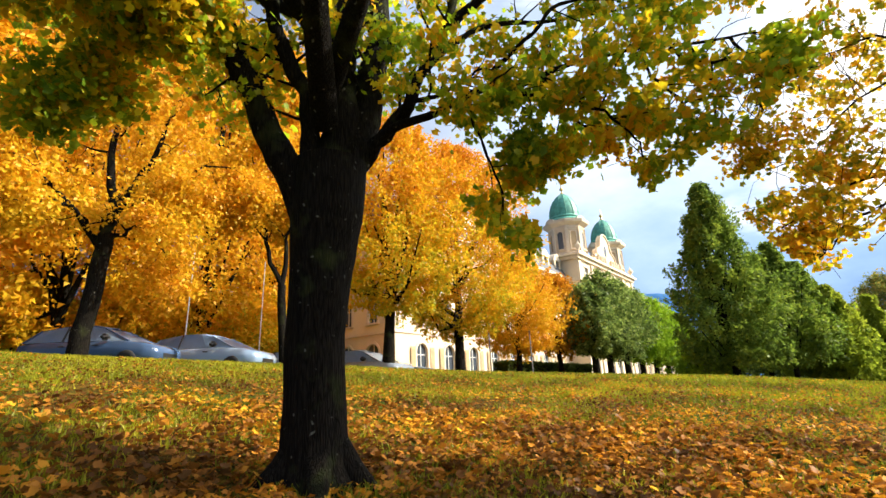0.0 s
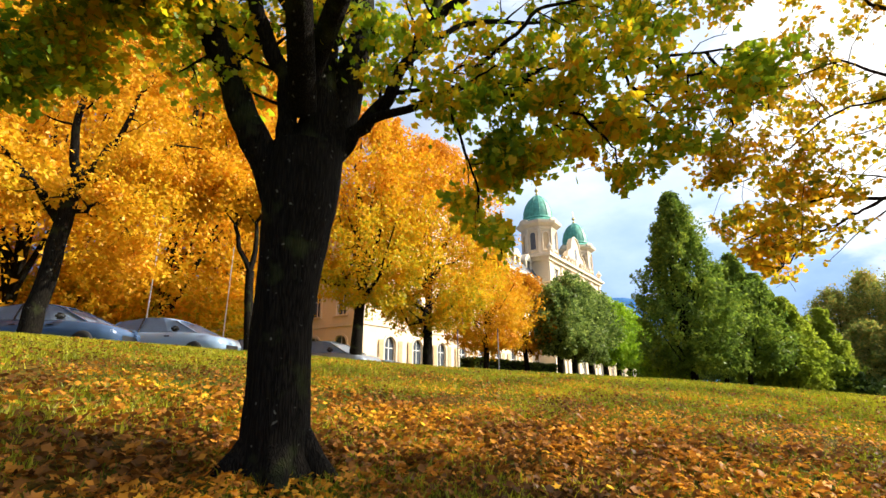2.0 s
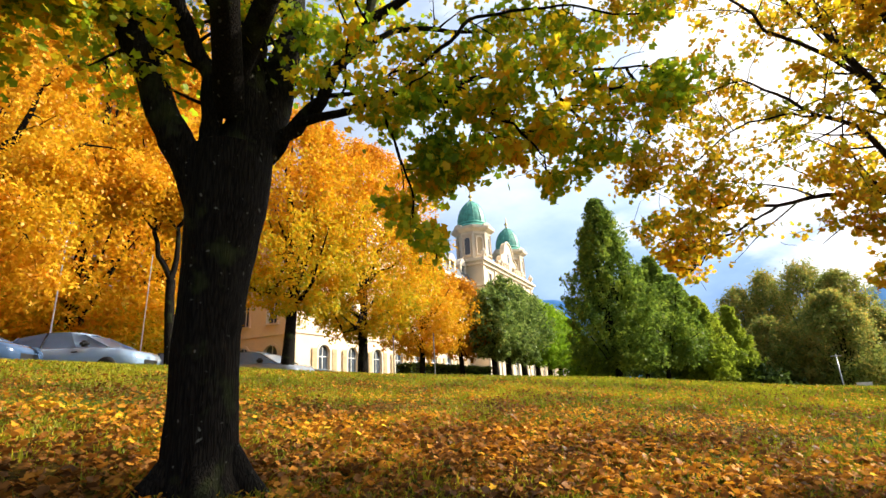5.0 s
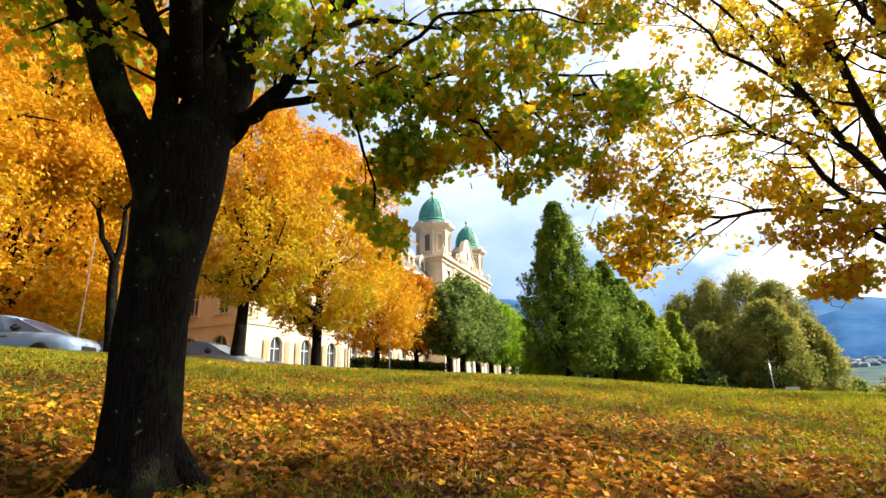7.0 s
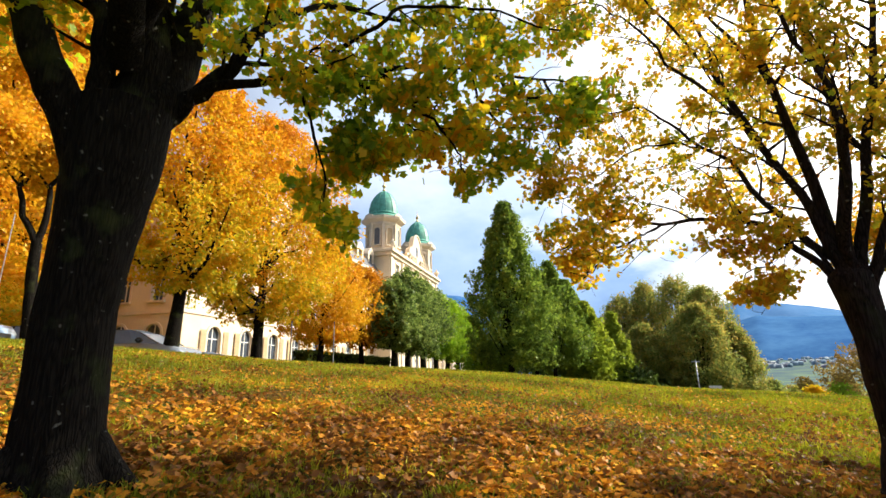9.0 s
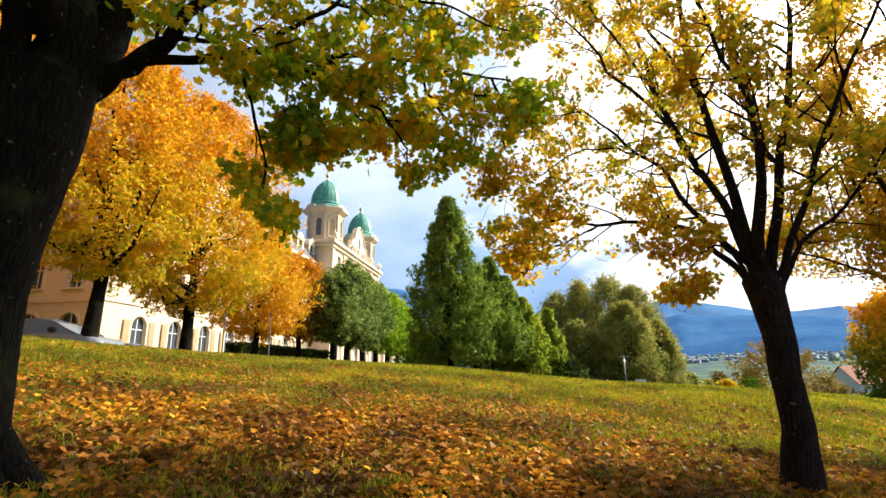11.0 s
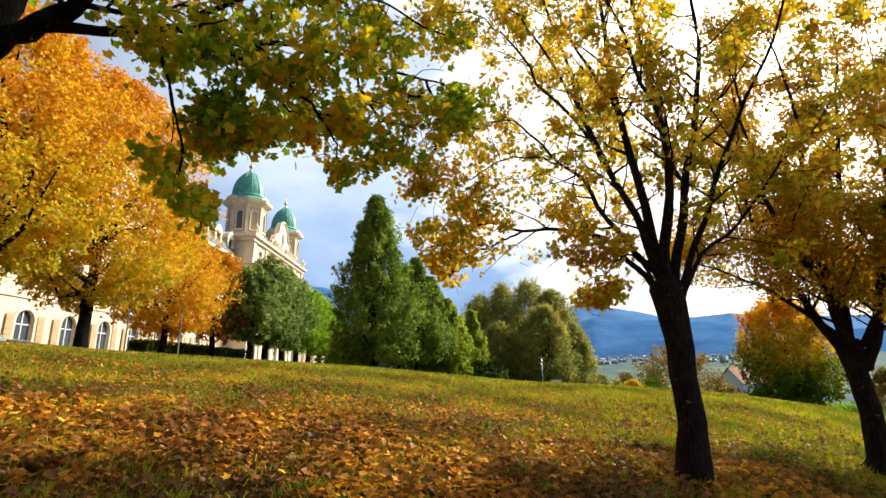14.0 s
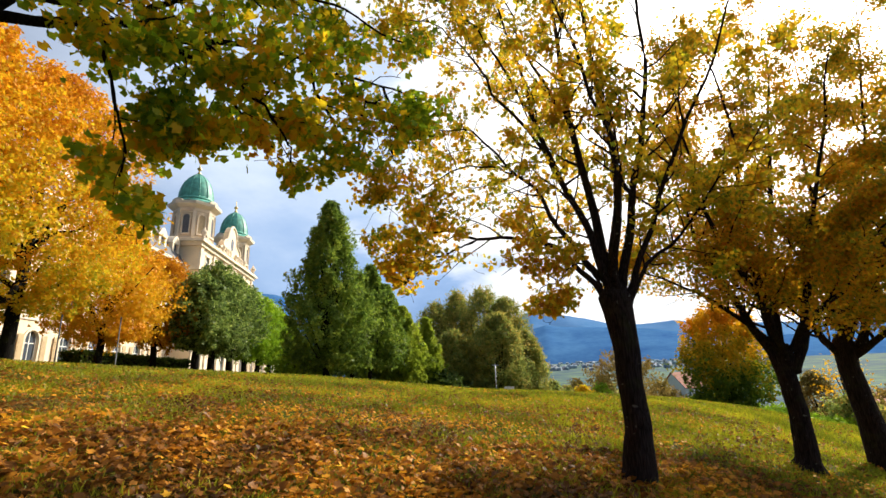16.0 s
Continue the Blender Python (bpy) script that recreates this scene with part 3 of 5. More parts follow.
def build_institute():
    b = new("institute_building")
    b.matrix_basis = LOCAL
    tagged(b, "long cream baroque building with two green copper domed towers", "building")
    x0, x1 = 29.8, 122.0
    rows = [(3.15, 5.95, 1.5, True), (7.7, 9.8, 1.15, False), (11.6, 13.6, 1.15, False)]
    cols = [33.2 + 3.95 * k for k in range(8)] + [92.5 + 3.95 * k for k in range(7)]
    holes = [(c - w_ / 2, c + w_ / 2, za, zb) for c in cols for za, zb, w_, ar in rows]
    bm = wall_with_holes(bmesh.new(), x0, x1, BASE_Z, EAVE, holes, -0.45, 0.0)
    for c in cols:
        arch_fill(bm, c, 1.5, 5.95, -0.45, 0.0)
    part("front_wall", bm, PLASTER, b)
    # end wall, facing down the slope
    turn = Matrix(((0, -1, 0, x0), (-1, 0, 0, 0), (0, 0, 1, 0), (0, 0, 0, 1)))
    ecols = [2.6 + 3.2 * k for k in range(5)]
    eh = [(c - w_ / 2, c + w_ / 2, za, zb) for c in ecols for za, zb, w_, ar in rows]
    bm = wall_with_holes(bmesh.new(), 0.45, 18.0, BASE_Z, EAVE, eh, -0.45, 0.0)
    for c in ecols:
        arch_fill(bm, c, 1.5, 5.95, -0.45, 0.0)
    bmesh.ops.transform(bm, matrix=turn, verts=bm.verts)
    bmesh.ops.reverse_faces(bm, faces=bm.faces)
    part("end_wall", bm, PLASTER, b)
    bm = bmesh.new()
    box(bm, x0, x1, -18.0, -17.6, BASE_Z, EAVE)
    box(bm, x1 - 0.4, x1, -17.6, -0.45, BASE_Z, EAVE)
    part("rear_wall", bm, PLASTER, b)
    bm = bmesh.new()
    box(bm, x0 + 0.5, x1 - 0.5, -1.6, -1.5, BASE_Z, EAVE)
    box(bm, x0 + 1.5, x0 + 1.6, -17, -1.6, BASE_Z, EAVE)
    part("room_wall", bm, SLATE, b)
    for c in cols:
        for za, zb, w_, ar in rows:
            window_unit(b, c, za, zb, w_, ar, Matrix.Identity(4), ar)
    for c in ecols:
        for za, zb, w_, ar in rows:
            window_unit(b, c, za, zb, w_, ar, turn, False)
    # string course, plinth and eaves
    for nm, za, zb, out in (("plinth", BASE_Z, 2.5, 0.12), ("string_course", 6.7, 6.95, 0.1), ("eaves_cornice", EAVE, EAVE + 0.35, 0.75), ("eaves_moulding", EAVE - 0.45, EAVE, 0.4)):
        bm = bmesh.new()
        box(bm, x0 - out, x1 + out, 0.003, out, za, zb)
        box(bm, x0 - out, x0 - 0.003, -18.0, 0.003, za, zb)
        part(nm, bm, STONE, b)
    # hipped roof
    bm = bmesh.new()
    z = EAVE + 0.352
    lo = [bm.verts.new(p) for p in ((x0 - 0.7, 0.7, z), (x1 + 0.7, 0.7, z), (x1 + 0.7, -18.7, z), (x0 - 0.7, -18.7, z))]
    mi = [bm.verts.new(p) for p in ((x0 + 0.7, -1.2, z + 3.2), (x1 - 0.7, -1.2, z + 3.2), (x1 - 0.7, -16.8, z + 3.2), (x0 + 0.7, -16.8, z + 3.2))]
    hi = [bm.verts.new(p) for p in ((x0 + 8, -9, z + 5.2), (x1 - 8, -9, z + 5.2))]
    for i in range(4):
        bm.faces.new([lo[i], lo[(i + 1) % 4], mi[(i + 1) % 4], mi[i]])
    bm.faces.new([mi[0], mi[1], hi[1], hi[0]])
    bm.faces.new([mi[2], mi[3], hi[0], hi[1]])
    bm.faces.new([mi[1], mi[2], hi[1]])
    bm.faces.new([mi[3], mi[0], hi[0]])
    bm.faces.new(lo[::-1])
    bmesh.ops.recalc_face_normals(bm, faces=bm.faces)
    part("roof", bm, SLATE, b, "grey slate mansard roof")
    # dormers with round-headed gables
    for k, c in enumerate([63.1 - 3.6 * i for i in range(9)]):
        d = new("dormer")
        d.parent = b
        d.location = (c, 0, EAVE + 0.36)
        bm = bmesh.new()
        box(bm, -0.95, -0.5, -1.6, 0.1, 0.0, 2.1)
        box(bm, 0.5, 0.95, -1.6, 0.1, 0.0, 2.1)
        box(bm, -0.5, 0.5, -1.6, 0.1, 0.0, 0.4)
        prof = [(-1.15, 2.1), (1.15, 2.1), (0.92, 2.55), (0.5, 2.95), (0, 3.2), (-0.5, 2.95), (-0.92, 2.55)]
        fr = [bm.verts.new((x, 0.14, z)) for x, z in prof]
        bk = [bm.verts.new((x, -2.2, z)) for x, z in prof]
        bm.faces.new(fr[::-1])
        bm.faces.new(bk)
        for i in range(7):
            bm.faces.new([fr[i], fr[(i + 1) % 7], bk[(i + 1) % 7], bk[i]])
        bmesh.ops.recalc_face_normals(bm, faces=bm.faces)
        part("dormer_front", bm, STONE, d)
        bm = bmesh.new()
        box(bm, -0.5, 0.5, -0.15, -0.12, 0.4, 2.1)
        part("pane", bm, GLASS, d)
    # projecting centre that carries the towers
    p0, p1, py = 64.6, 88.6, 2.4
    pcols = [67.6, 72.1, 76.6, 81.1, 85.6]
    ph = [(c - w_ / 2, c + w_ / 2, za, zb) for c in pcols for za, zb, w_, ar in rows] + [(c - 0.6, c + 0.6, 16.4, 18.2) for c in (67.6, 85.6)]
    bm = wall_with_holes(bmesh.new(), p0, p1, BASE_Z, 19.6, ph, py - 0.45, py)
    for c in pcols:
        arch_fill(bm, c, 1.5, 5.95, py - 0.45, py)
    box(bm, p0, p0 + 0.45, -6.0, py - 0.45, BASE_Z, 19.6)
    box(bm, p1 - 0.45, p1, -6.0, py - 0.45, BASE_Z, 19.6)
    box(bm, p0 + 0.45, p1 - 0.45, -6.0, -5.5, EAVE, 19.6)
    box(bm, p0 + 0.45, p1 - 0.45, -5.5, py - 0.45, 19.3, 19.58)
    box(bm, p0 + 0.6, p1 - 0.6, 0.9, 1.0, BASE_Z, 19.2)
    part("centre_wall", bm, PLASTER, b)
    mv = Matrix.Translation((0, py, 0))
    for c in pcols:
        for za, zb, w_, ar in rows:
            window_unit(b, c, za, zb, w_, ar, mv, False)
    for c in (67.6, 85.6):
        window_unit(b, c, 16.4, 18.2, 1.2, False, mv, False)
    for za, zb, out in ((EAVE - 0.5, EAVE, 0.35), (19.6, 19.95, 0.7), (19.1, 19.6, 0.35)):
        bm = bmesh.new()
        box(bm, p0 - out, p1 + out, py + 0.003, py + out, za, zb)
        box(bm, p0 - out, p0 - 0.003, -5.0, py + 0.003, za, zb)
        part("cornice", bm, STONE, b)
    for c in (p0 + 0.5, p0 + 5.2, 74.3, 78.9, p1 - 5.2, p1 - 0.5):
        bm = bmesh.new()
        box(bm, c - 0.4, c + 0.4, py + 0.003, py + 0.2, 2.7, 18.9)
        part("pilaster", bm, STONE, b)
    # curved gable between the towers
    bm = bmesh.new()
    gx = (p0 + p1) / 2
    half = [(5.4, 0.0), (5.4, 0.8), (4.6, 0.95), (4.0, 1.4), (3.7, 2.1), (3.0, 2.5), (2.3, 2.7), (2.05, 3.4), (1.8, 4.1), (1.2, 4.8), (0.6, 5.15), (0.0, 5.25)]
    prof = half + [(-x, z) for x, z in half[-2::-1]]
    fr = [bm.verts.new((gx + x, py + 0.1, 19.96 + z)) for x, z in prof]
    bk = [bm.verts.new((gx + x, py - 0.6, 19.96 + z)) for x, z in prof]
    bm.faces.new(fr)
    bm.faces.new(bk[::-1])
    for i in range(len(prof)):
        j = (i + 1) % len(prof)
        bm.faces.new([fr[i], bk[i], bk[j], fr[j]])
    bmesh.ops.recalc_face_normals(bm, faces=bm.faces)
    part("gable", bm, PLASTER, b, "scrolled baroque gable")
    lines = []
    for s in (-1, 1):
        pts = [(gx + s * x, py + 0.12, 19.96 + z) for x, z in half[1:]]
        lines.append((np.array(pts), np.full(len(pts), 0.2)))
    v, f = tubes(lines, 6)
    under(new("gable_moulding", mesh_of("gable_moulding", v, f, STONE, True)), b)
    bm = bmesh.new()
    lathe(bm, [(0.75, 0), (0.75, 0.12), (0.62, 0.12)], 20, (0, 0, 0))
    bmesh.ops.transform(bm, matrix=Matrix.Translation((gx, py + 0.12, 22.4)) @ Matrix.Rotation(math.pi / 2, 4, "X") @ Matrix.Diagonal((0.8, 1.3, 1, 1)), verts=bm.verts)
    part("gable_window", bm, GLASS, b)
    for k, c in enumerate((73.4, 74.4, 75.4, 78.0, 79.0, 80.0, 81.0)):
        part("parapet_scroll", lathe(bmesh.new(), [(0.28, 0), (0.2, 0.2), (0.3, 0.5), (0.16, 0.8), (0.26, 0.95), (0.0, 1.3)], 8, (c, py + 0.35, 19.96)), STONE, b, smooth=True)
    # urns
    for c in (65.1, 72.6, 82.6, 88.1):
        bm = lathe(bmesh.new(), [(0.35, 0), (0.35, 0.3), (0.15, 0.4), (0.2, 0.6), (0.45, 1.0), (0.42, 1.25), (0.2, 1.4), (0.12, 1.7), (0.0, 1.9)], 10, (c, py + 0.2, 19.96))
        part("urn", bm, STONE, b, smooth=True)
    # towers
    for c in (69.3, 86.2):
        t = new("tower")
        t.parent = b
        t.location = (c, -0.6, 19.6)
        o8 = math.pi / 8
        bm = lathe(bmesh.new(), [(3.0, 0.0), (3.0, 1.1), (2.75, 1.25), (2.5, 1.3), (2.5, 5.0), (2.5, 5.7)], 8, (0, 0, 0), o8)
        part("drum", bm, PLASTER, t)
        bm = lathe(bmesh.new(), [(2.52, 5.0), (2.70, 5.2), (2.72, 5.55), (2.85, 5.62), (3.45, 5.95), (3.52, 6.2), (3.52, 6.38), (3.1, 6.42), (2.5, 6.44)], 8, (0, 0, 0), o8)
        part("drum_cornice", bm, STONE, t)
        for k in range(8):
            m = Matrix.Rotation(k * math.pi / 4, 4, "Z")
            bm = bmesh.new()
            for xx in (-0.52, 0.52):
                box(bm, xx - 0.08, xx + 0.08, 2.40, 2.58, 1.9, 4.2, m)
            pts = [(0.52 * math.cos(math.pi * i / 8), 4.2 + 0.5 * math.sin(math.pi * i / 8)) for i in range(9)]
            for (xa, za), (xb, zb) in zip(pts, pts[1:]):
                vs = [bm.verts.new(m @ Vector((x * g, y, 4.2 + (z - 4.2) * g))) for y in (2.40, 2.58) for g, x, z in ((0.85, xa, za), (1.15, xa, za), (1.15, xb, zb), (0.85, xb, zb))]
                for f in ((4, 5, 6, 7), (1, 2, 6, 5), (0, 4, 7, 3)):
                    bm.faces.new([vs[i] for i in f])
            box(bm, -0.7, 0.7, 2.40, 2.65, 1.72, 1.9, m)
            part("window_surround", bm, STONE, t)
            bm = bmesh.new()
            box(bm, -0.44, 0.44, 2.39, 2.47, 1.9, 4.6, m)
            part("louvre", bm, SHUTTER if k % 2 else SLATE, t)
            bm = bmesh.new()
            m2 = Matrix.Rotation((k + 0.5) * math.pi / 4, 4, "Z")
            box(bm, -0.22, 0.22, 2.50, 2.78, 1.3, 5.2, m2)
            part("pilaster", bm, STONE, t)
        prof = [(3.1, 6.42), (3.05, 6.55), (2.75, 6.75), (2.62, 6.95), (2.42, 7.0), (2.40, 7.3), (2.28, 7.36), (2.30, 7.6), (2.26, 8.2), (2.12, 8.9), (1.88, 9.6), (1.56, 10.2), (1.18, 10.7), (0.75, 11.1), (0.38, 11.35), (0.2, 11.5)]
        for zz, rr_, hh in ((1.3, 2.62, 0.25), (4.86, 2.6, 0.16)):
            part("band", lathe(bmesh.new(), [(rr_ - 0.2, zz), (rr_, zz), (rr_, zz + hh), (rr_ - 0.2, zz + hh)], 8, (0, 0, 0), o8), STONE, t)
        for k in range(8):
            # a curved hood rises out of the cornice over each second side
            if k % 2:
                continue
            m = Matrix.Rotation((k + 0.5) * math.pi / 4, 4, "Z")
            arc = [(0.85 * math.cos(math.pi * i / 8), 0.5 * math.sin(math.pi * i / 8)) for i in range(9)]
            bm = bmesh.new()
            fr = [bm.verts.new(m @ Vector((x, 3.3, 6.3 + z))) for x, z in arc]
            bk = [bm.verts.new(m @ Vector((x, 2.4, 6.3 + z))) for x, z in arc]
            bm.faces.new(fr[::-1])
            bm.faces.new(bk)
            for i in range(9):
                bm.faces.new([fr[i], fr[(i + 1) % 9], bk[(i + 1) % 9], bk[i]])
            bmesh.ops.recalc_face_normals(bm, faces=bm.faces)
            part("cornice_hood", bm, STONE, t)
        part("dome_ring", lathe(bmesh.new(), [(2.3, 7.0), (2.58, 7.02), (2.62, 7.12), (2.52, 7.3), (2.3, 7.34)], 24), COPPER, t, smooth=True)
        bm = lathe(bmesh.new(), prof, 24)
        part("dome", bm, COPPER, t, "weathered green copper dome", smooth=True)
        for k in range(12):
            a = k * math.pi / 6
            pts = np.array([(r * math.cos(a) * 1.005, r * math.sin(a) * 1.005, z) for r, z in prof[6:]])
            v, f = tubes([(pts, np.full(len(pts), 0.05))], 5)
            under(new("dome_rib", mesh_of("dome_rib", v, f, COPPER, True)), t)
        bm = lathe(bmesh.new(), [(0.3, 11.45), (0.22, 11.7), (0.1, 11.8), (0.1, 12.0), (0.3, 12.2), (0.3, 12.4), (0.08, 12.6), (0.05, 13.6), (0.0, 13.7)], 10)
        part("finial", bm, GILT, t, smooth=True)
    return b


institute = build_institute()

# ---- the trees beyond the brow
ROWS = "trees in front of the building"
clump_tree("golden_linden_tree", -40.3, 20.5, 13.4, 3.8, 2.8, "golden yellow tree in autumn leaf on the lawn's brow", GOLD, BARK, ROWS, n=40000, size=0.155, trunk_r=0.23, seed=3, lean=0.05, low=0.1, airy=0.62, limbs=18, fine=110)
clump_tree("golden_linden_tree", -32.0, 25.0, 14.6, 4.3, 2.8, "orange and yellow tree in front of the cream wall", GOLD, BARK, ROWS, n=46000, size=0.16, trunk_r=0.25, seed=4, low=0.2, airy=0.62, limbs=18, fine=110)
clump_tree("golden_linden_tree", -25.3, 31.0, 9.6, 3.1, 2.3, "smaller orange tree in front of the cream wall", ORANGE, BARK, ROWS, n=18000, size=0.18, trunk_r=0.2, seed=5, low=0.1, airy=0.8, limbs=14)
clump_tree("rust_brown_tree", -21.0, 37.0, 9.6, 2.7, 2.7, "rust brown tree beside the clipped hedge", RUST, BARK, ROWS, n=10000, size=0.22, trunk_r=0.2, seed=6)
GREENROW = "green trees along the drive"
for k, (az, r, top, wd, mt) in enumerate(((-17.2, 36, 8.6, 1.8, LINDEN), (-15.7, 39.5, 9.9, 2.5, LINDEN), (-14.0, 43.5, 9.9, 2.5, LINDEN), (-12.5, 48, 9.6, 2.6, LIME), (-11.1, 53, 9.5, 2.6, LIME), (-10.0, 58, 9.5, 2.6, LIME), (-9.0, 65, 9.6, 2.7, LIME))):
    clump_tree("green_tree", az, r, top, wd, 2.3, "round dark green tree in the row along the drive" if mt is LINDEN else "light green tree in the row along the drive", mt, BARK, GREENROW, n=11000, size=0.25, trunk_r=0.26, seed=11 + k, low=0.25)
clump_tree("columnar_tree", -4.0, 30.0, 12.3, 2.6, 1.2, "tall dark green columnar hornbeam tree", GREEN, BARK, "green trees on the brow", "column", n=40000, size=0.175, trunk_r=0.22, seed=21, limbs=24)
for k, (az, r, top, wd) in enumerate(((-1.2, 35, 8.8, 2.3), (0.8, 33, 8.9, 2.1), (2.6, 37, 8.3, 2.1), (4.4, 36, 6.6, 1.8), (7.2, 40, 6.2, 1.35))):
    clump_tree("green_tree", az, r, top, wd, 1.4, "green leafy tree with a pointed crown", GREEN if k < 3 else SPRING, BARK, "green trees on the brow", "column", n=18000, size=0.19, trunk_r=0.16, seed=30 + k, low=0.7)
for k, (az, r, top, wd) in enumerate(((8.2, 52, 8.8, 3.0), (10.8, 54, 10.2, 3.2), (13.8, 52, 10.2, 3.6), (16.4, 50, 8.8, 2.9), (18.4, 48, 5.4, 2.0), (5.6, 47, 6.0, 1.9), (15.4, 45, 6.8, 2.6), (10.2, 46, 5.4, 2.4))):
    clump_tree("broad_tree", az, r, top, wd, 0.6, "broad olive green tree at the foot of the slope", OLIVE, BARK, "trees at the foot of the slope", n=26000, size=0.20, trunk_r=0.25, seed=40 + k, limbs=26, airy=1.2)
for k, (az, r, top) in enumerate(((-6.0, 50, 4.4), (-2.6, 52, 4.2), (0.4, 50, 3.9), (3.2, 51, 3.6), (6.0, 50, 3.2), (8.8, 40, 1.8))):
    clump_tree("dark_shrub", az, r, top, 2.6, 0.1, "dark green undergrowth behind the trees on the brow", DEEP, BARK, "undergrowth behind the brow", n=2600, size=0.34, trunk_r=0.08, seed=140 + k)
clump_tree("leafy_shrub", -6.8, 31.0, 3.4, 1.7, 0.2, "light green leafy shrub on the brow", LIME, BARK, "", n=3000, size=0.22, trunk_r=0.06, seed=51)
clump_tree("golden_round_tree", 38.2, 38.0, 5.7, 2.9, 0.3, "round tree turning yellow from the top", TWO_TONE, BARK, "", n=16000, size=0.26, trunk_r=0.2, seed=52)
clump_tree("bare_brown_shrub", 28.6, 60.0, 4.0, 4.2, 0.2, "brownish shrub with thinning leaves", BROWNISH, BARK, "", n=6000, size=0.3, trunk_r=0.15, seed=53)
clump_tree("yellow_shrub", 24.2, 52.0, 0.4, 1.3, 0.1, "bright yellow autumn shrub", GOLD, BARK, "", n=2500, size=0.25, trunk_r=0.08, seed=54)
# big orange trees behind the parked cars
for k, (az, r, top, wd, mt, bole) in enumerate(((-86, 24, 20.0, 5.5, ORANGE, 2.6), (-72, 27, 23.0, 5.8, ORANGE, 2.4), (-60, 30, 25.0, 5.6, ORANGE, 2.4), (-53.0, 34, 25.0, 4.8, GOLD, 3.6), (-66, 40, 34.0, 6.5, ORANGE, 2.0), (-53.5, 42, 34.0, 6.4, ORANGE, 2.0), (-79, 38, 32.0, 6.5, ORANGE, 2.0))):
    clump_tree("orange_tree", az, r, top, wd, bole, "tall tree covered in orange autumn leaves behind the cars", mt, BARK, "orange trees behind the cars", n=26000, size=0.28, trunk_r=0.3, seed=60 + k, limbs=22)
for k, (az, r, top, wd, mt) in enumerate(((-75, 31, 7.5, 3.6, GOLD), (-67, 31, 7.5, 3.6, GOLD), (-60.5, 31, 8.0, 3.4, GOLD), (-54, 32, 7.5, 3.2, GOLD))):
    clump_tree("autumn_shrub", az, r, top, wd, 0.4, "low spreading shrub in orange and yellow leaf", mt, BARK, "shrubs behind the cars", n=12000, size=0.24, trunk_r=0.12, seed=80 + k)


def ray(az, el, d):
    """The place d metres off in a direction, level distance, as seen from where the camera stands."""
    x, y = spot(az, d)
    return np.array([x, y, EYE[2] + d * math.tan(radians(el))])


def flow(p, rr, sway=0.03, per=5):
    """A limb rounded through its places, with a little sway along it."""
    n = len(p)
    e = np.concatenate([[2 * p[0] - p[1]], p, [2 * p[-1] - p[-2]]])
    out = []
    for i in range(n - 1):
        a, b, c, d = e[i:i + 4]
        for s in np.arange(per) / per:
            out.append(0.5 * (2 * b + (c - a) * s + (2 * a - 5 * b + 4 * c - d) * s * s + (3 * b - a - 3 * c + d) * s ** 3))
    out = np.array(out + [p[-1]])
    k = np.linspace(0, 1, len(out))
    for ax in range(3):
        ph = rng.uniform(0, 6.28, 3)
        out[:, ax] += sway * np.minimum(k * 4, 1) * (np.sin(k * 9 + ph[0]) + 0.7 * np.sin(k * 19 + ph[1]) + 0.4 * np.sin(k * 37 + ph[2]))
    return out, np.interp(k, np.linspace(0, 1, n), rr)


def ridged(wood, deep=0.016):
    """Rough bark: the surface pushed in and out in upright ridges."""
    v, f = wood
    v = v.copy()
    for i, (x, y, z) in enumerate(v):
        a = noise.noise(Vector((x * 14, y * 14, z * 2.2))) + 0.6 * noise.noise(Vector((x * 5, y * 5, z * 1.2)))
        b = noise.noise(Vector((x * 14 + 9, y * 14, z * 2.2))) + 0.6 * noise.noise(Vector((x * 5, y * 5 + 7, z * 1.2)))
        v[i, 0] += a * deep
        v[i, 1] += b * deep
    return v, f


def clear(lines, edge, slack=1.5):
    return [l for l in lines if above(l[0], edge, slack)]


def above(p, edge, slack=0.0):
    """Whether all of these places lie above an edge given as directions and height angles."""
    r = np.hypot(p[:, 0], p[:, 1])
    el = np.degrees(np.arctan2(p[:, 2] - EYE[2], r))
    az = np.degrees(np.arctan2(p[:, 0], p[:, 1]))
    return bool(np.all((el > np.interp(az, *edge) - slack) | (np.abs(az) > 95)))


# ---- the great maple beside the camera
HANG = ([-90, -60, -40, -33, -31, -29.6, -26.5, -24.4, -22, -21.8, -21.6, -19.7, -18.9, -16.4, -13.3, -11.4, -10, -9.2, -7.3, -4.5, -1.8, -0.4, 2.4, 7.5, 12, 30],
        [24, 24, 30, 30, 26, 20, 18, 13.8, 14.3, 18.5, 22.5, 23.9, 21.4, 21.0, 23.0, 24.5, 22.7, 20.5, 21.9, 21.6, 24.7, 23.5, 25.5, 26.8, 31, 33])


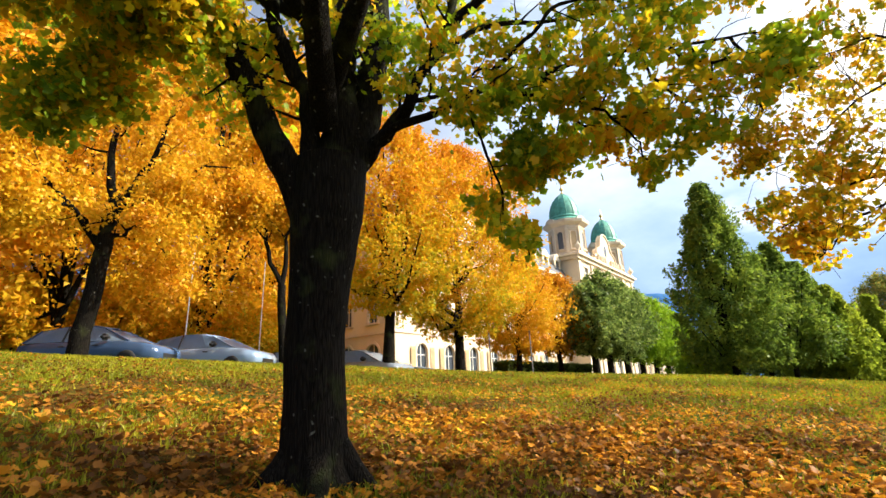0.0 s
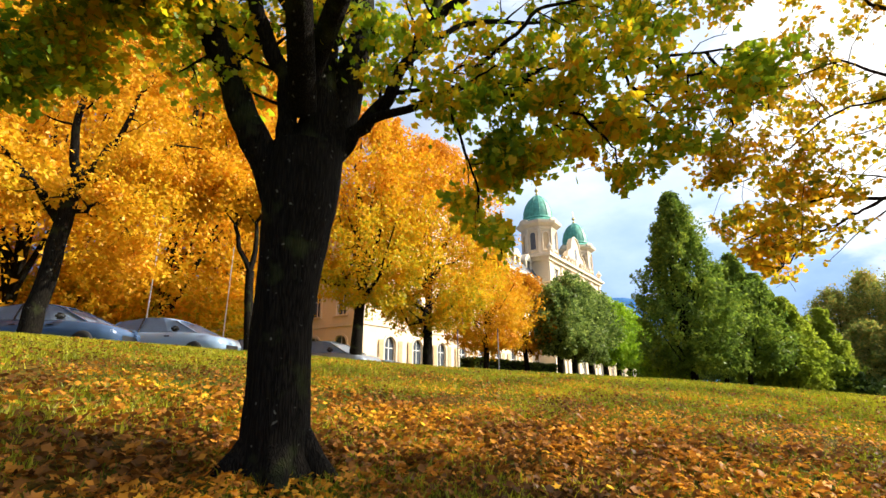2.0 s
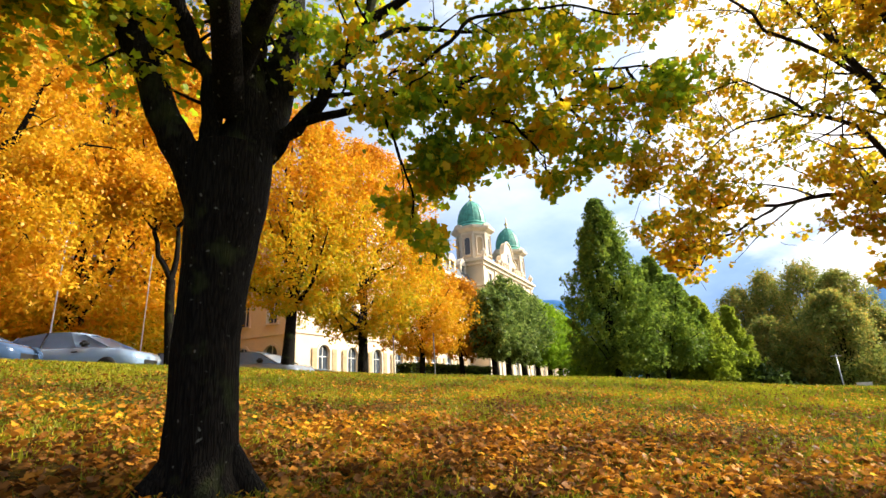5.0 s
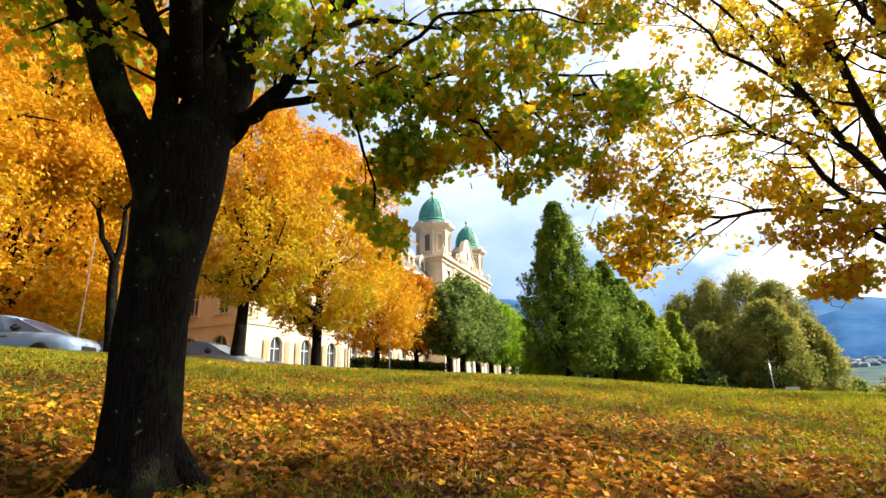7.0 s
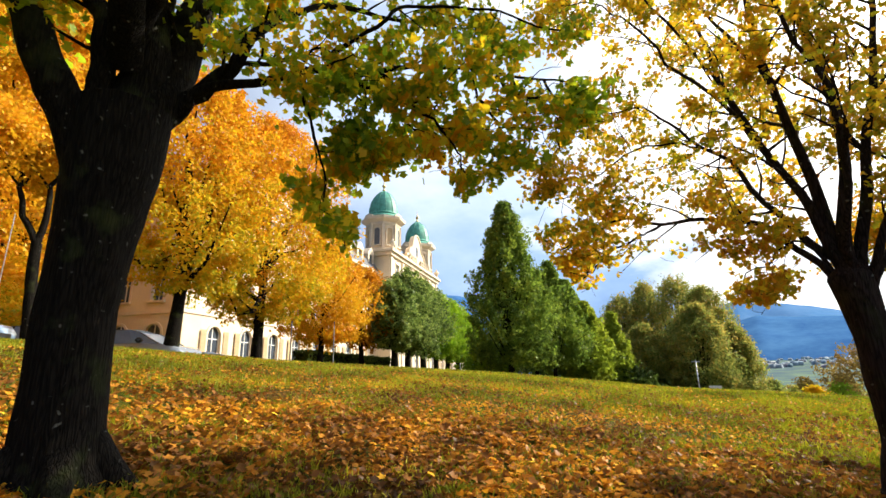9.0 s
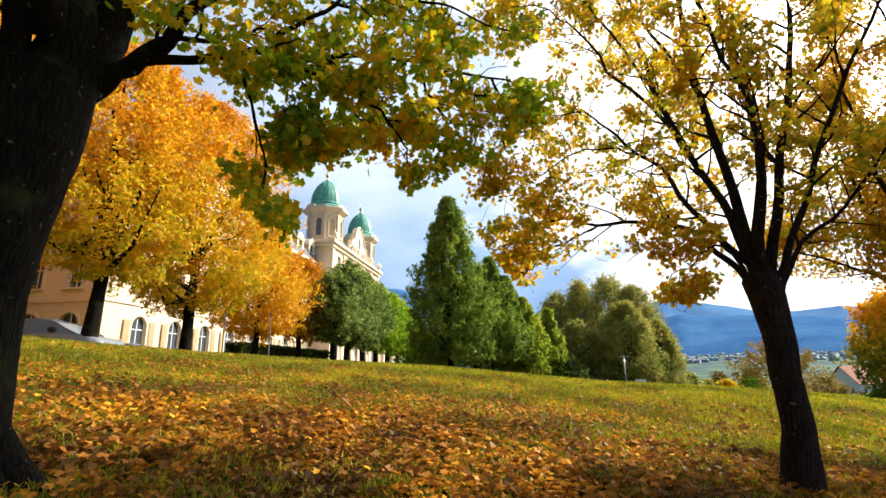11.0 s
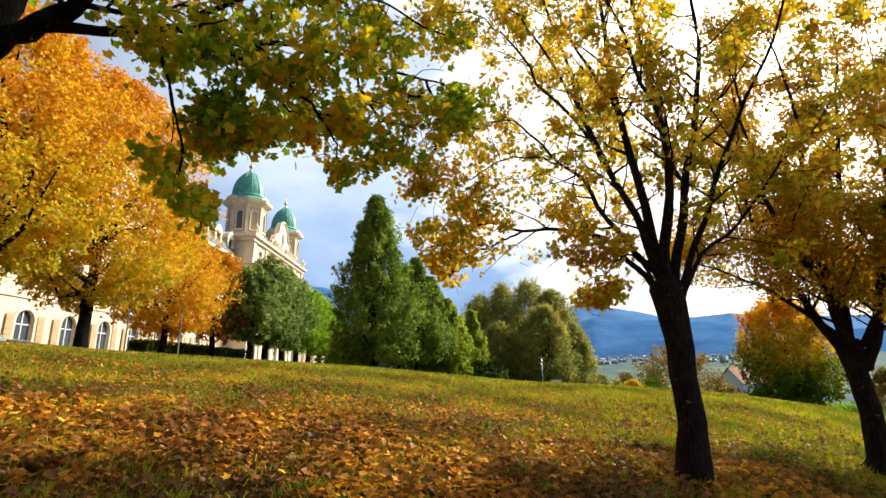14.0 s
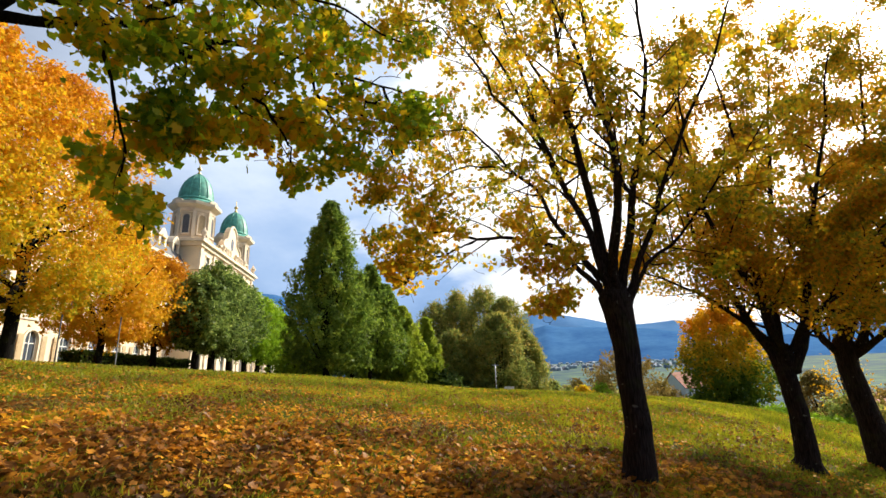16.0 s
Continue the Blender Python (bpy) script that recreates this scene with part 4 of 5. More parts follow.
def great_maple():
    L, tips = [], []
    D = 4.4
    base = np.array([*spot(-47.7, D), 0])
    base[2] = float(ground_z(*base[:2])) - 0.12
    trunk = np.array([base, ray(-47.9, -6.5, D), ray(-48.2, 0, D), ray(-48.3, 7, D), ray(-47.8, 14, D), ray(-47.4, 20, D), ray(-47.0, 26, D)])
    fine_t = np.linspace(0, 6, 61)
    trunk_f = np.stack([np.interp(fine_t, np.arange(7), trunk[:, k]) for k in range(3)], 1)
    L.append((trunk_f, np.interp(fine_t, np.arange(7), [0.37, 0.285, 0.255, 0.25, 0.27, 0.33, 0.34])))
    for k in range(5):
        a = k * 1.26 + 0.5
        p = base + np.array([math.cos(a) * 0.52, math.sin(a) * 0.52, 0.0])
        p[2] = float(ground_z(*p[:2])) - 0.06
        L.append((np.array([p, base * 0.45 + p * 0.55 + np.array([0, 0, 0.18]), base + np.array([0, 0, 0.55])]), np.array([0.05, 0.11, 0.16])))
    heads = [  # limbs: (direction, height angle, distance) steps, start radius
        ([(-49.6, 20.5, 4.4), (-51.6, 24.7, 4.4), (-53.9, 28.2, 4.4), (-57.4, 33.4, 4.5), (-60.5, 38, 4.6), (-63, 44, 4.8), (-65, 52, 5.1)], 0.17),
        ([(-47.8, 19, 4.4), (-48.6, 23, 4.4), (-49.2, 27, 4.35), (-50.3, 32, 4.3), (-52.2, 35.4, 4.3), (-54.2, 40, 4.3), (-57, 50, 4.3)], 0.12),
        ([(-47.0, 18, 4.4), (-46.4, 23, 4.4), (-46.0, 29, 4.45), (-46.8, 37, 4.5), (-47.8, 44, 4.7), (-47, 54, 5.1)], 0.25),
        ([(-46.9, 17, 4.4), (-45.4, 23, 4.42), (-43.4, 29, 4.45), (-41.8, 36, 4.6), (-41.2, 43, 4.9), (-39, 52, 5.4)], 0.215),
        ([(-46.6, 18.5, 4.42), (-43.4, 26.0, 4.37), (-41.0, 28.6, 4.3), (-38.6, 31.5, 4.25), (-35.4, 35.4, 4.25), (-32.2, 40.0, 4.3), (-29, 46, 4.4)], 0.085),
    ]
    for steps, r0 in heads:
        p = np.array([ray(*s) for s in steps])
        rr = taper(r0, 0.5 * r0, len(p))
        p, rr = flow(p, rr, 0.03)
        L.append((p, rr))
        l2, t2 = twigs_on(p, rr, 9, 1.3, 0.45, 1.0, 0.05, 2)
        L += clear(l2, HANG)
        tips += t2
    boughs = [
        ([(-42.4, 28.4, 4.33), (-38, 30.6, 4.2), (-33, 32.2, 4.1), (-29, 33.8, 4.05), (-24, 34.3, 4.0), (-18, 35, 4.0), (-11, 34.8, 4.05), (-4, 33.8, 4.2), (2, 32.8, 4.4), (7, 31.5, 4.6)], 0.046),
        ([(-41, 29.5, 4.3), (-37, 33, 4.2), (-33, 33.6, 4.15), (-29.5, 35.6, 4.1), (-26.5, 36.0, 4.05), (-23.5, 35.0, 4.0)], 0.03),
        ([(-26, 35.6, 4.05), (-20, 39, 3.9), (-14, 41, 3.9), (-5, 40.5, 4.1), (3, 38, 4.4), (9, 36, 4.7)], 0.022),
        ([(-26, 34.2, 4.0), (-22, 33, 4.05), (-18, 31, 4.1), (-14, 28, 4.2), (-11, 25, 4.3)], 0.022),
        ([(-29.0, 33.2, 4.05), (-28.3, 29, 4.0), (-26.3, 24, 4.0), (-25.0, 19, 4.0), (-23.5, 15.5, 4.0)], 0.016),
        ([(-20, 35, 4.0), (-15, 31, 3.9), (-10, 27, 3.95), (-8, 23, 4.0)], 0.02),
        ([(-8, 34.3, 4.1), (-5, 30, 4.1), (-3, 26, 4.2)], 0.02),
        ([(-4, 33.8, 4.2), (0, 31, 4.3), (4, 29, 4.5)], 0.02),
        ([(2, 32.8, 4.4), (3.5, 29, 4.4), (3.2, 25, 4.5)], 0.014),
        ([(-2, 33.4, 4.25), (-0.5, 28, 4.3), (-1.2, 24, 4.3)], 0.014),
        ([(5, 32.2, 4.5), (7, 29.5, 4.5), (6.5, 26, 4.5)], 0.012),
        ([(-24, 34.6, 4.0), (-21, 30, 4.0), (-19.5, 26, 4.05)], 0.012),
        ([(-32.0, 40.3, 4.3), (-24, 44, 4.2), (-12, 47, 4.2), (0, 46, 4.4), (10, 44, 4.8)], 0.05),
        ([(-34.2, 37.2, 4.27), (-28, 40, 4.4), (-20, 40, 4.6), (-10, 39, 4.8), (0, 38, 5.0)], 0.04),
        ([(-54.5, 41, 4.3), (-61, 43, 4.15), (-70, 41, 4.0), (-80, 38, 3.9)], 0.05),
        ([(-60.8, 38.4, 4.6), (-66, 36.5, 4.6), (-72, 33, 4.7), (-78, 28, 4.8)], 0.04),
        ([(-58.8, 35.4, 4.52), (-62.5, 39, 4.3), (-68, 42, 4.0), (-76, 41, 3.9)], 0.04),
        ([(-62, 41.6, 4.72), (-67, 44, 4.9), (-75, 43, 5.1), (-84, 40, 5.3)], 0.04),
    ]
    over = [  # unseen limbs over the camera's place, added to block light from above
        ([(-3.2, 2.9, 4.1), (-2.2, 1.7, 5.4), (-0.8, 0.2, 6.3), (0.6, -1.6, 6.9), (1.6, -3.2, 7.2)], 0.13),
        ([(-3.3, 2.9, 5.2), (-3.1, 0.8, 6.2), (-3.2, -1.4, 6.7), (-3.0, -3.6, 7.2)], 0.12),
        ([(-3.5, 3.1, 5.6), (-5.2, 2.4, 6.9), (-7.6, 1.4, 7.8)], 0.10),
        ([(-3.2, 3.0, 4.6), (-2.8, 3.1, 6.6), (-2.2, 3.4, 8.8), (-2.0, 3.6, 10.5)], 0.16),
        ([(-3.2, 2.9, 4.4), (-1.3, 2.1, 5.9), (0.7, 1.7, 6.9), (2.8, 1.2, 7.4)], 0.11),
        ([(-3.3, 3.2, 4.6), (-4.4, 4.2, 6.8), (-5.6, 5.0, 9.0)], 0.14),
    ]
    unseen_tips = []
    for steps, r0 in over:
        p = np.array(steps)
        rr = taper(r0, 0.03, len(p))
        L.append((p, rr))
        l2, t2 = twigs_on(p, rr, 11, 2.0, 0.3, 1.0, 0.02, 2)
        L += l2
        unseen_tips += t2
    btips, ltips = [], []
    for k, (steps, r0) in enumerate(boughs):
        p = np.array([ray(*s) for s in steps])
        rr = taper(r0 * 1.1, 0.006, len(p))
        p, rr = flow(p, rr, 0.022)
        L.append((p, rr))
        l2, t2 = twigs_on(p, rr, 14 if k < 2 or k > 11 else 9, 0.75, 0.3, 1.0, -0.05, 2)
        L += clear(l2, HANG)
        (ltips if k > 13 else btips).extend(t2 * (3 if k in (3, 4, 5, 11) else 1) + [q for q in p[len(p) // 2::4]])
    tips, btips, ltips, unseen_tips = (np.array(c) for c in (tips, btips, ltips, unseen_tips))
    # bunches keep clear of the open view below the hanging twigs, some hanging lower than others
    def angles(p):
        r = np.hypot(p[:, 0], p[:, 1])
        return np.degrees(np.arctan2(p[:, 0], p[:, 1])), np.degrees(np.arctan2(p[:, 2] - EYE[2], r)), np.hypot(r, p[:, 2] - EYE[2])
    sets = []
    for c, count, per, sp in ((tips, 330, 15, 0.12), (btips, 900, 15, 0.085), (ltips, 1100, 15, 0.12), (unseen_tips, 430, 13, 0.34)):
        p, which, mid = sprays(c, count, per, sp)
        az, el, _ = angles(mid)
        ok = el > np.interp(az, *HANG) + 0.9 + rng.exponential(0.8, count)
        az, el, far = angles(p)
        sets.append(p[ok[which] & (far > 2.2) & (el > np.interp(az, *HANG) - 0.4)])
    pts = np.concatenate(sets)
    # the unseen leaves overhead are enlarged so that they block more light
    big = np.concatenate([np.ones(len(pts) - len(sets[-1])), np.full(len(sets[-1]), 1.7)])
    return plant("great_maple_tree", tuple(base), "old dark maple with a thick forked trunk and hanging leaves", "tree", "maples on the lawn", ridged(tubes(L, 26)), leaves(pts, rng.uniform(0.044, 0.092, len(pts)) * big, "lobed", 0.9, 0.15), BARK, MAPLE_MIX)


great_maple()


# ---- the slimmer maples to the right
def slim_maple(az, el_base, trunk, limbs, crown_n, label, size=(0.06, 0.108), mat=AMBER, keepout=None, tufts=0.75, begin=0.2, soft=1.0, shape="maple", loose=1.0):
    L, tips = [], []
    p = np.array([ray(*s) for s in trunk[0]])
    p[0, 2] = float(ground_z(*p[0, :2])) - 0.1
    w0 = np.array(trunk[1])
    top = p[-1] + (p[-1] - p[-2]) / np.linalg.norm(p[-1] - p[-2]) * 0.22
    L.append(flow(np.concatenate([p, [top]]), np.concatenate([w0, [0.06]]), 0.012))
    for k in range(4):
        a = k * 1.57 + 0.4
        q = p[0] + np.array([math.cos(a) * 0.3, math.sin(a) * 0.3, 0])
        q[2] = float(ground_z(*q[:2])) - 0.05
        L.append((np.array([q, p[0] * 0.5 + q * 0.5 + np.array([0, 0, 0.14]), p[0] + np.array([0, 0, 0.4])]), np.array([0.03, 0.07, 0.1])))
    main = []
    for steps, r0 in limbs:
        q = np.array([ray(*s) for s in steps])
        rr = taper(r0 * (0.72 if r0 < 0.065 else 0.86), 0.006, len(q))
        if np.linalg.norm(q[0] - p[-1]) < 0.75:
            # the limb grows out of the head of the trunk
            q = np.concatenate([[p[-2] * 0.3 + p[-1] * 0.7 + (q[0] - p[-1]) * 0.25], q])
            rr = np.concatenate([[rr[0] * 1.35], rr])
        else:
            # or out of the limb that passes nearest
            c = np.concatenate([l[0] for l in main])
            w_ = np.concatenate([l[1] for l in main])
            i = int(np.argmin(np.linalg.norm(c - q[0], axis=1)))
            q = np.concatenate([[c[i]], q[1:]])
            rr = taper(min(r0 * 0.8, w_[i] * 0.75), 0.006, len(q))
        q, rr = flow(q, rr, 0.04)
        main.append((q, rr))
        L.append((q, rr))
        l2, t2 = twigs_on(q, rr, 19, 1.25, begin, 0.85, 0.05, 2)
        L += clear(l2, keepout, 1.0)
        tips += t2
        tips += [q[-1]]
    tips = np.array(tips)
    tips = tips[rng.uniform(size=len(tips)) < tufts]
    pts, _, _ = sprays(tips, crown_n // 15, 15, 0.08 * loose, 0.03)
    if keepout:
        r = np.hypot(pts[:, 0], pts[:, 1])
        el = np.degrees(np.arctan2(pts[:, 2] - EYE[2], r))
        a = np.degrees(np.arctan2(pts[:, 0], pts[:, 1]))
        pts = pts[el > np.interp(a, *keepout) + np.abs(rng.normal(size=len(pts))) * soft]
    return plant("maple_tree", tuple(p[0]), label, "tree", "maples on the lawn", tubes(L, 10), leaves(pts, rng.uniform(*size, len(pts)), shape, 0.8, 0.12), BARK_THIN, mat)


slim_maple(28.6, -9.7, ([(28.9, -9.7, 6.2), (29.3, -6, 6.2), (29.4, -2, 6.2), (29.0, 3, 6.2), (28.5, 8, 6.2)], [0.21, 0.15, 0.14, 0.15, 0.19]), [
    ([(27.5, 7.5, 6.2), (24, 12.5, 6.1), (19, 15.5, 6.0), (13, 16.5, 5.9), (7, 16, 5.8), (2, 14, 5.8)], 0.055),
    ([(27.8, 8, 6.2), (24, 15, 6.2), (20, 22, 6.2), (15, 27, 6.2), (9, 28, 6.2)], 0.06),
    ([(28, 9, 6.2), (25, 18, 6.3), (22, 28, 6.4), (19, 38, 6.5), (14, 46, 6.6)], 0.07),
    ([(28.4, 9, 6.2), (27, 20, 6.2), (25.5, 31, 6.3), (24, 42, 6.4), (22, 52, 6.6)], 0.085),
    ([(29, 9, 6.2), (29.5, 20, 6.2), (29.5, 32, 6.2), (28, 44, 6.3), (28, 54, 6.4)], 0.08),
    ([(29.4, 8, 6.2), (32, 18, 6.2), (34, 28, 6.2), (35, 39, 6.3), (37, 50, 6.4)], 0.075),
    ([(29.6, 8, 6.2), (33, 15, 6.1), (38, 24, 6.0), (43, 33, 6.0), (48, 42, 6.0)], 0.06),
    ([(29.8, 7, 6.2), (34, 12, 6.4), (39, 18, 6.6), (46, 24, 6.8)], 0.045),
    ([(28.5, 9, 6.3), (26, 18, 6.8), (22, 26, 7.3), (17, 34, 7.8)], 0.06),
    ([(29, 9, 6.1), (30, 22, 5.6), (27, 36, 5.2), (20, 48, 4.9)], 0.06),
    ([(14, 16.3, 5.9), (10, 14.2, 5.8), (6.5, 12.2, 5.8), (4.2, 10.4, 5.8)], 0.02),
    ([(25.5, 12, 6.1), (23, 11, 6.0), (20.5, 8.5, 5.9)], 0.022),
    ([(24, 20, 6.3), (18, 31, 6.1), (12, 37, 5.9), (5, 40, 5.7)], 0.04),
    ([(23, 28, 6.3), (16, 37, 6.0), (8, 42, 5.8), (0, 44, 5.6)], 0.04),
    ([(26, 26, 6.3), (21, 36, 6.5), (17, 43, 6.6)], 0.04),
    ([(20, 24, 6.2), (13, 24, 6.0), (7, 22, 5.9), (3, 19.5, 5.8)], 0.035),
], 31000, "slender maple with fanning limbs and thinning yellow leaves", (0.038, 0.07), shape="lobed", keepout=([-10, -0.7, 1, 4.3, 7, 10.5, 15.7, 18, 18.8, 21.5, 25, 26, 27, 31, 31.6, 34, 36, 40, 60], [18, 16.6, 13.3, 9.4, 9.3, 13, 12, 12, 6.7, 6.2, 7, 13, 14.5, 14, 4, 5, 6, 6.6, 10]), tufts=0.75, begin=0.4, soft=0.3)
slim_maple(43, -8, ([(43.4, -8.0, 9.6), (43.4, -4.5, 9.6), (43.1, -1, 9.6), (43.2, 1, 9.6)], [0.18, 0.14, 0.135, 0.15]), [
    ([(42.8, 0, 9.6), (40.5, 5, 9.5), (38.5, 10, 9.4), (37, 17, 9.3), (36, 25, 9.2)], 0.1),
    ([(43.2, 1, 9.6), (42.5, 8, 9.6), (42, 16, 9.6), (42, 26, 9.6), (41, 34, 9.7)], 0.11),
    ([(43.8, 0, 9.6), (45.5, 6, 9.7), (47.5, 13, 9.8), (50, 22, 9.9), (52, 30, 10)], 0.1),
    ([(42.6, 2, 9.6), (38, 7, 9.2), (34, 9.5, 8.9), (30, 10.5, 8.6)], 0.06),
    ([(44, 2, 9.6), (47, 6, 9.3), (51, 10, 9.0), (55, 14, 8.8)], 0.07),
    ([(43, 2, 9.7), (44, 14, 10.4), (46, 24, 11.0), (47, 33, 11.5)], 0.08),
    ([(43, 2, 9.5), (40, 12, 8.9), (38, 22, 8.4), (37, 33, 8.0)], 0.07),
], 84000, "maple with dark limbs and dense yellow brown leaves", (0.046, 0.08), shape="oval", loose=1.7, mat=WARM, keepout=([20, 30, 36, 40, 43, 46, 52, 70], [9, 8.5, 7, 5.5, 4.5, 3, 1, 1]), soft=3.5, begin=0.3)
slim_maple(48, -7, ([(48.7, -7.0, 12.0), (48.3, -4, 12.0), (47.8, 0, 12.0), (47.6, 2, 12)], [0.25, 0.19, 0.17, 0.18]), [
    ([(47.4, 1, 12), (44.5, 6, 12), (42, 12, 12), (41, 20, 12)], 0.09),
    ([(47.7, 2, 12), (48, 10, 12), (48, 20, 12), (49, 30, 12)], 0.11),
    ([(48, 1, 12), (51, 7, 12), (54, 14, 12), (57, 22, 12)], 0.1),
    # the next two limbs, mostly out of view, are added to shade the lawn
    ([(48.3, 1, 12), (53, 5, 11.5), (58, 9, 11), (63, 13, 10.6)], 0.08),
    ([(48, 2, 12), (54, 14, 11), (60, 24, 10.5), (64, 34, 10)], 0.08),
    ([(47.8, 2, 12), (50, 12, 12.5), (53, 22, 13), (55, 32, 13)], 0.09),
], 70000, "maple with yellow leaves at the slope's far edge", (0.056, 0.096), shape="oval", loose=2.0, mat=WARM, keepout=([30, 42, 46, 52, 70], [8, 5.5, 3, 2, 2]), soft=3.5, begin=0.3)

# ---- parked cars along the brow
def car_body(bm, prof, half):
    """A body lofted along its length: each station gives x, lower z, waist z and half width."""
    rings = []
    for x, z0, z1, hw in prof:
        ring = [(-hw * 0.86, z0), (-hw, z0 + 0.16), (-hw, (z0 + z1) / 2 + 0.08), (-hw * 0.97, z1 - 0.05), (-hw * 0.88, z1), (hw * 0.88, z1), (hw * 0.97, z1 - 0.05), (hw, (z0 + z1) / 2 + 0.08), (hw, z0 + 0.16), (hw * 0.86, z0)]
        rings.append([bm.verts.new((x, y, z)) for y, z in ring])
    for a, b in zip(rings, rings[1:]):
        for i in range(10):
            j = (i + 1) % 10
            bm.faces.new([a[i], a[j], b[j], b[i]])
    bm.faces.new(rings[0][::-1])
    bm.faces.new(rings[-1])
    bmesh.ops.recalc_face_normals(bm, faces=bm.faces)
    return bm


def paint(name, colour):
    m, n = material(name)
    pos = n.add("ShaderNodeTexCoord").outputs["Object"]
    dust = n.noise(pos, 6.0, 5.0).outputs["Fac"]
    rough = n.add("ShaderNodeMapRange", {0: dust, 3: 0.10, 4: 0.24}).outputs[0]
    b = n.add("ShaderNodeBsdfPrincipled", {"Base Color": (*colour, 1), "Metallic": 0.1, "Roughness": rough, "Coat Weight": 0.25, "Coat Roughness": 0.06})
    finish(n, b.outputs[0])
    return m


# silver blue, deepened by sky reflection put into the paint colour
SILVER = paint("silver_blue_paint_with_sky", (0.33, 0.47, 0.68))
SLATEBLUE = paint("dark_blue_paint", (0.06, 0.11, 0.22))
BRONZE = paint("dark_bronze_paint", (0.09, 0.075, 0.06))
GREYCAR = paint("grey_paint", (0.26, 0.30, 0.36))
# pale blue of the reflected sky is put into the glass colour
CARGLASS = solid("car_glass_sky_painted", (0.34, 0.47, 0.66), 0.12, vary=0.05)
LAMPGLASS = solid("headlight_glass", (0.6, 0.62, 0.62), 0.1, vary=0.05)
BLACKPLASTIC = solid("black_plastic", (0.02, 0.02, 0.022), 0.5)


def build_car(az, r, head, mat, label, wagon=False):
    x, y = spot(az, r)
    c = thing("parked_car", (x, y, float(ground_z(x, y))), label, "car", "cars parked along the brow")
    c.rotation_euler = (0, 0, radians(90 - head))
    prof = [(-2.18, 0.42, 0.78, 0.68), (-2.1, 0.3, 0.95, 0.80), (-1.6, 0.22, 0.98, 0.86), (-0.6, 0.2, 0.97, 0.88), (0.5, 0.2, 0.95, 0.88), (1.1, 0.2, 0.935, 0.87), (1.7, 0.22, 0.87, 0.84), (2.02, 0.26, 0.78, 0.76), (2.2, 0.36, 0.62, 0.62)]
    part("body", car_body(bmesh.new(), prof, 0), mat, c, smooth=True)
    # cabin: glass house below, roof skin above
    back = -2.0 if wagon else -1.75
    lo = [(back, 0.975, 0.74), (-0.70, 0.965, 0.80), (0.35, 0.955, 0.80), (1.30, 0.93, 0.72)]
    hi = [(back + (0.42 if wagon else 0.8), 1.36, 0.55), (-0.68, 1.47, 0.60), (0.0, 1.46, 0.60), (0.42, 1.36, 0.55)]
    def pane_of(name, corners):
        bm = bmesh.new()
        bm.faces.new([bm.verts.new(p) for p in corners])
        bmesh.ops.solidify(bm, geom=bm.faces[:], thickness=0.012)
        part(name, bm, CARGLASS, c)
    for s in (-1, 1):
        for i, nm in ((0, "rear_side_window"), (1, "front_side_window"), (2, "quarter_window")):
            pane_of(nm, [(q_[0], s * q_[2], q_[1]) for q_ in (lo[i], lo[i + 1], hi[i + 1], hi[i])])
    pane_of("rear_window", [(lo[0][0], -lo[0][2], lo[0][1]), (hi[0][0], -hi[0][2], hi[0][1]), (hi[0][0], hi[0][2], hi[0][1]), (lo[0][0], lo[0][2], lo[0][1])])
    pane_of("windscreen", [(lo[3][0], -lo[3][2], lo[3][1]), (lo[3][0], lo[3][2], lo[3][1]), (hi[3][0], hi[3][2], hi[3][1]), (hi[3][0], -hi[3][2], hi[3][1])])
    bm = bmesh.new()
    up = [[bm.verts.new((px, s * (hw + 0.01), z + e)) for px, z, hw in hi for e in (0.0,)] for s in (-1, 1)]
    cr = [bm.verts.new((px, 0, z + 0.05)) for px, z, hw in hi]
    for i in range(3):
        bm.faces.new([up[0][i], up[0][i + 1], cr[i + 1], cr[i]])
        bm.faces.new([cr[i], cr[i + 1], up[1][i + 1], up[1][i]])
    bmesh.ops.recalc_face_normals(bm, faces=bm.faces)
    bmesh.ops.solidify(bm, geom=bm.faces[:], thickness=0.03)
    part("roof", bm, mat, c, smooth=True)
    for s in (-1, 1):
        for (a, b) in ((lo[0], hi[0]), (lo[1], hi[1]), (lo[3], hi[3])):
            pts = np.array([(a[0], s * (a[2] + 0.012), a[1]), (b[0], s * (b[2] + 0.012), b[1])])
            v, f = tubes([(pts, np.array([0.03, 0.026]))], 6)
            under(new("pillar", mesh_of("pillar", v, f, BLACKPLASTIC if a is lo[1] else mat, True)), c)
        bm = bmesh.new()
        box(bm, 0.62, 0.82, s * 0.84 if s > 0 else -1.10, s * 1.10 if s > 0 else -0.84, 0.95, 1.13)
        bmesh.ops.bevel(bm, geom=bm.edges[:], offset=0.055, segments=3, affect="EDGES")
        part("wing_mirror", bm, BLACKPLASTIC, c, smooth=True)
        bm = bmesh.new()
        box(bm, 1.86, 2.10, s * 0.42 if s > 0 else -0.72, s * 0.72 if s > 0 else -0.42, 0.56, 0.72)
        bmesh.ops.bevel(bm, geom=bm.edges[:], offset=0.04, segments=2, affect="EDGES")
        part("headlight", bm, LAMPGLASS, c)
        bm = bmesh.new()
        box(bm, -2.16, -2.02, s * 0.50 if s > 0 else -0.76, s * 0.76 if s > 0 else -0.50, 0.66, 0.84)
        part("tail_light", bm, REDLENS, c)
        for hx in (-0.75, 0.30):
            bm = bmesh.new()
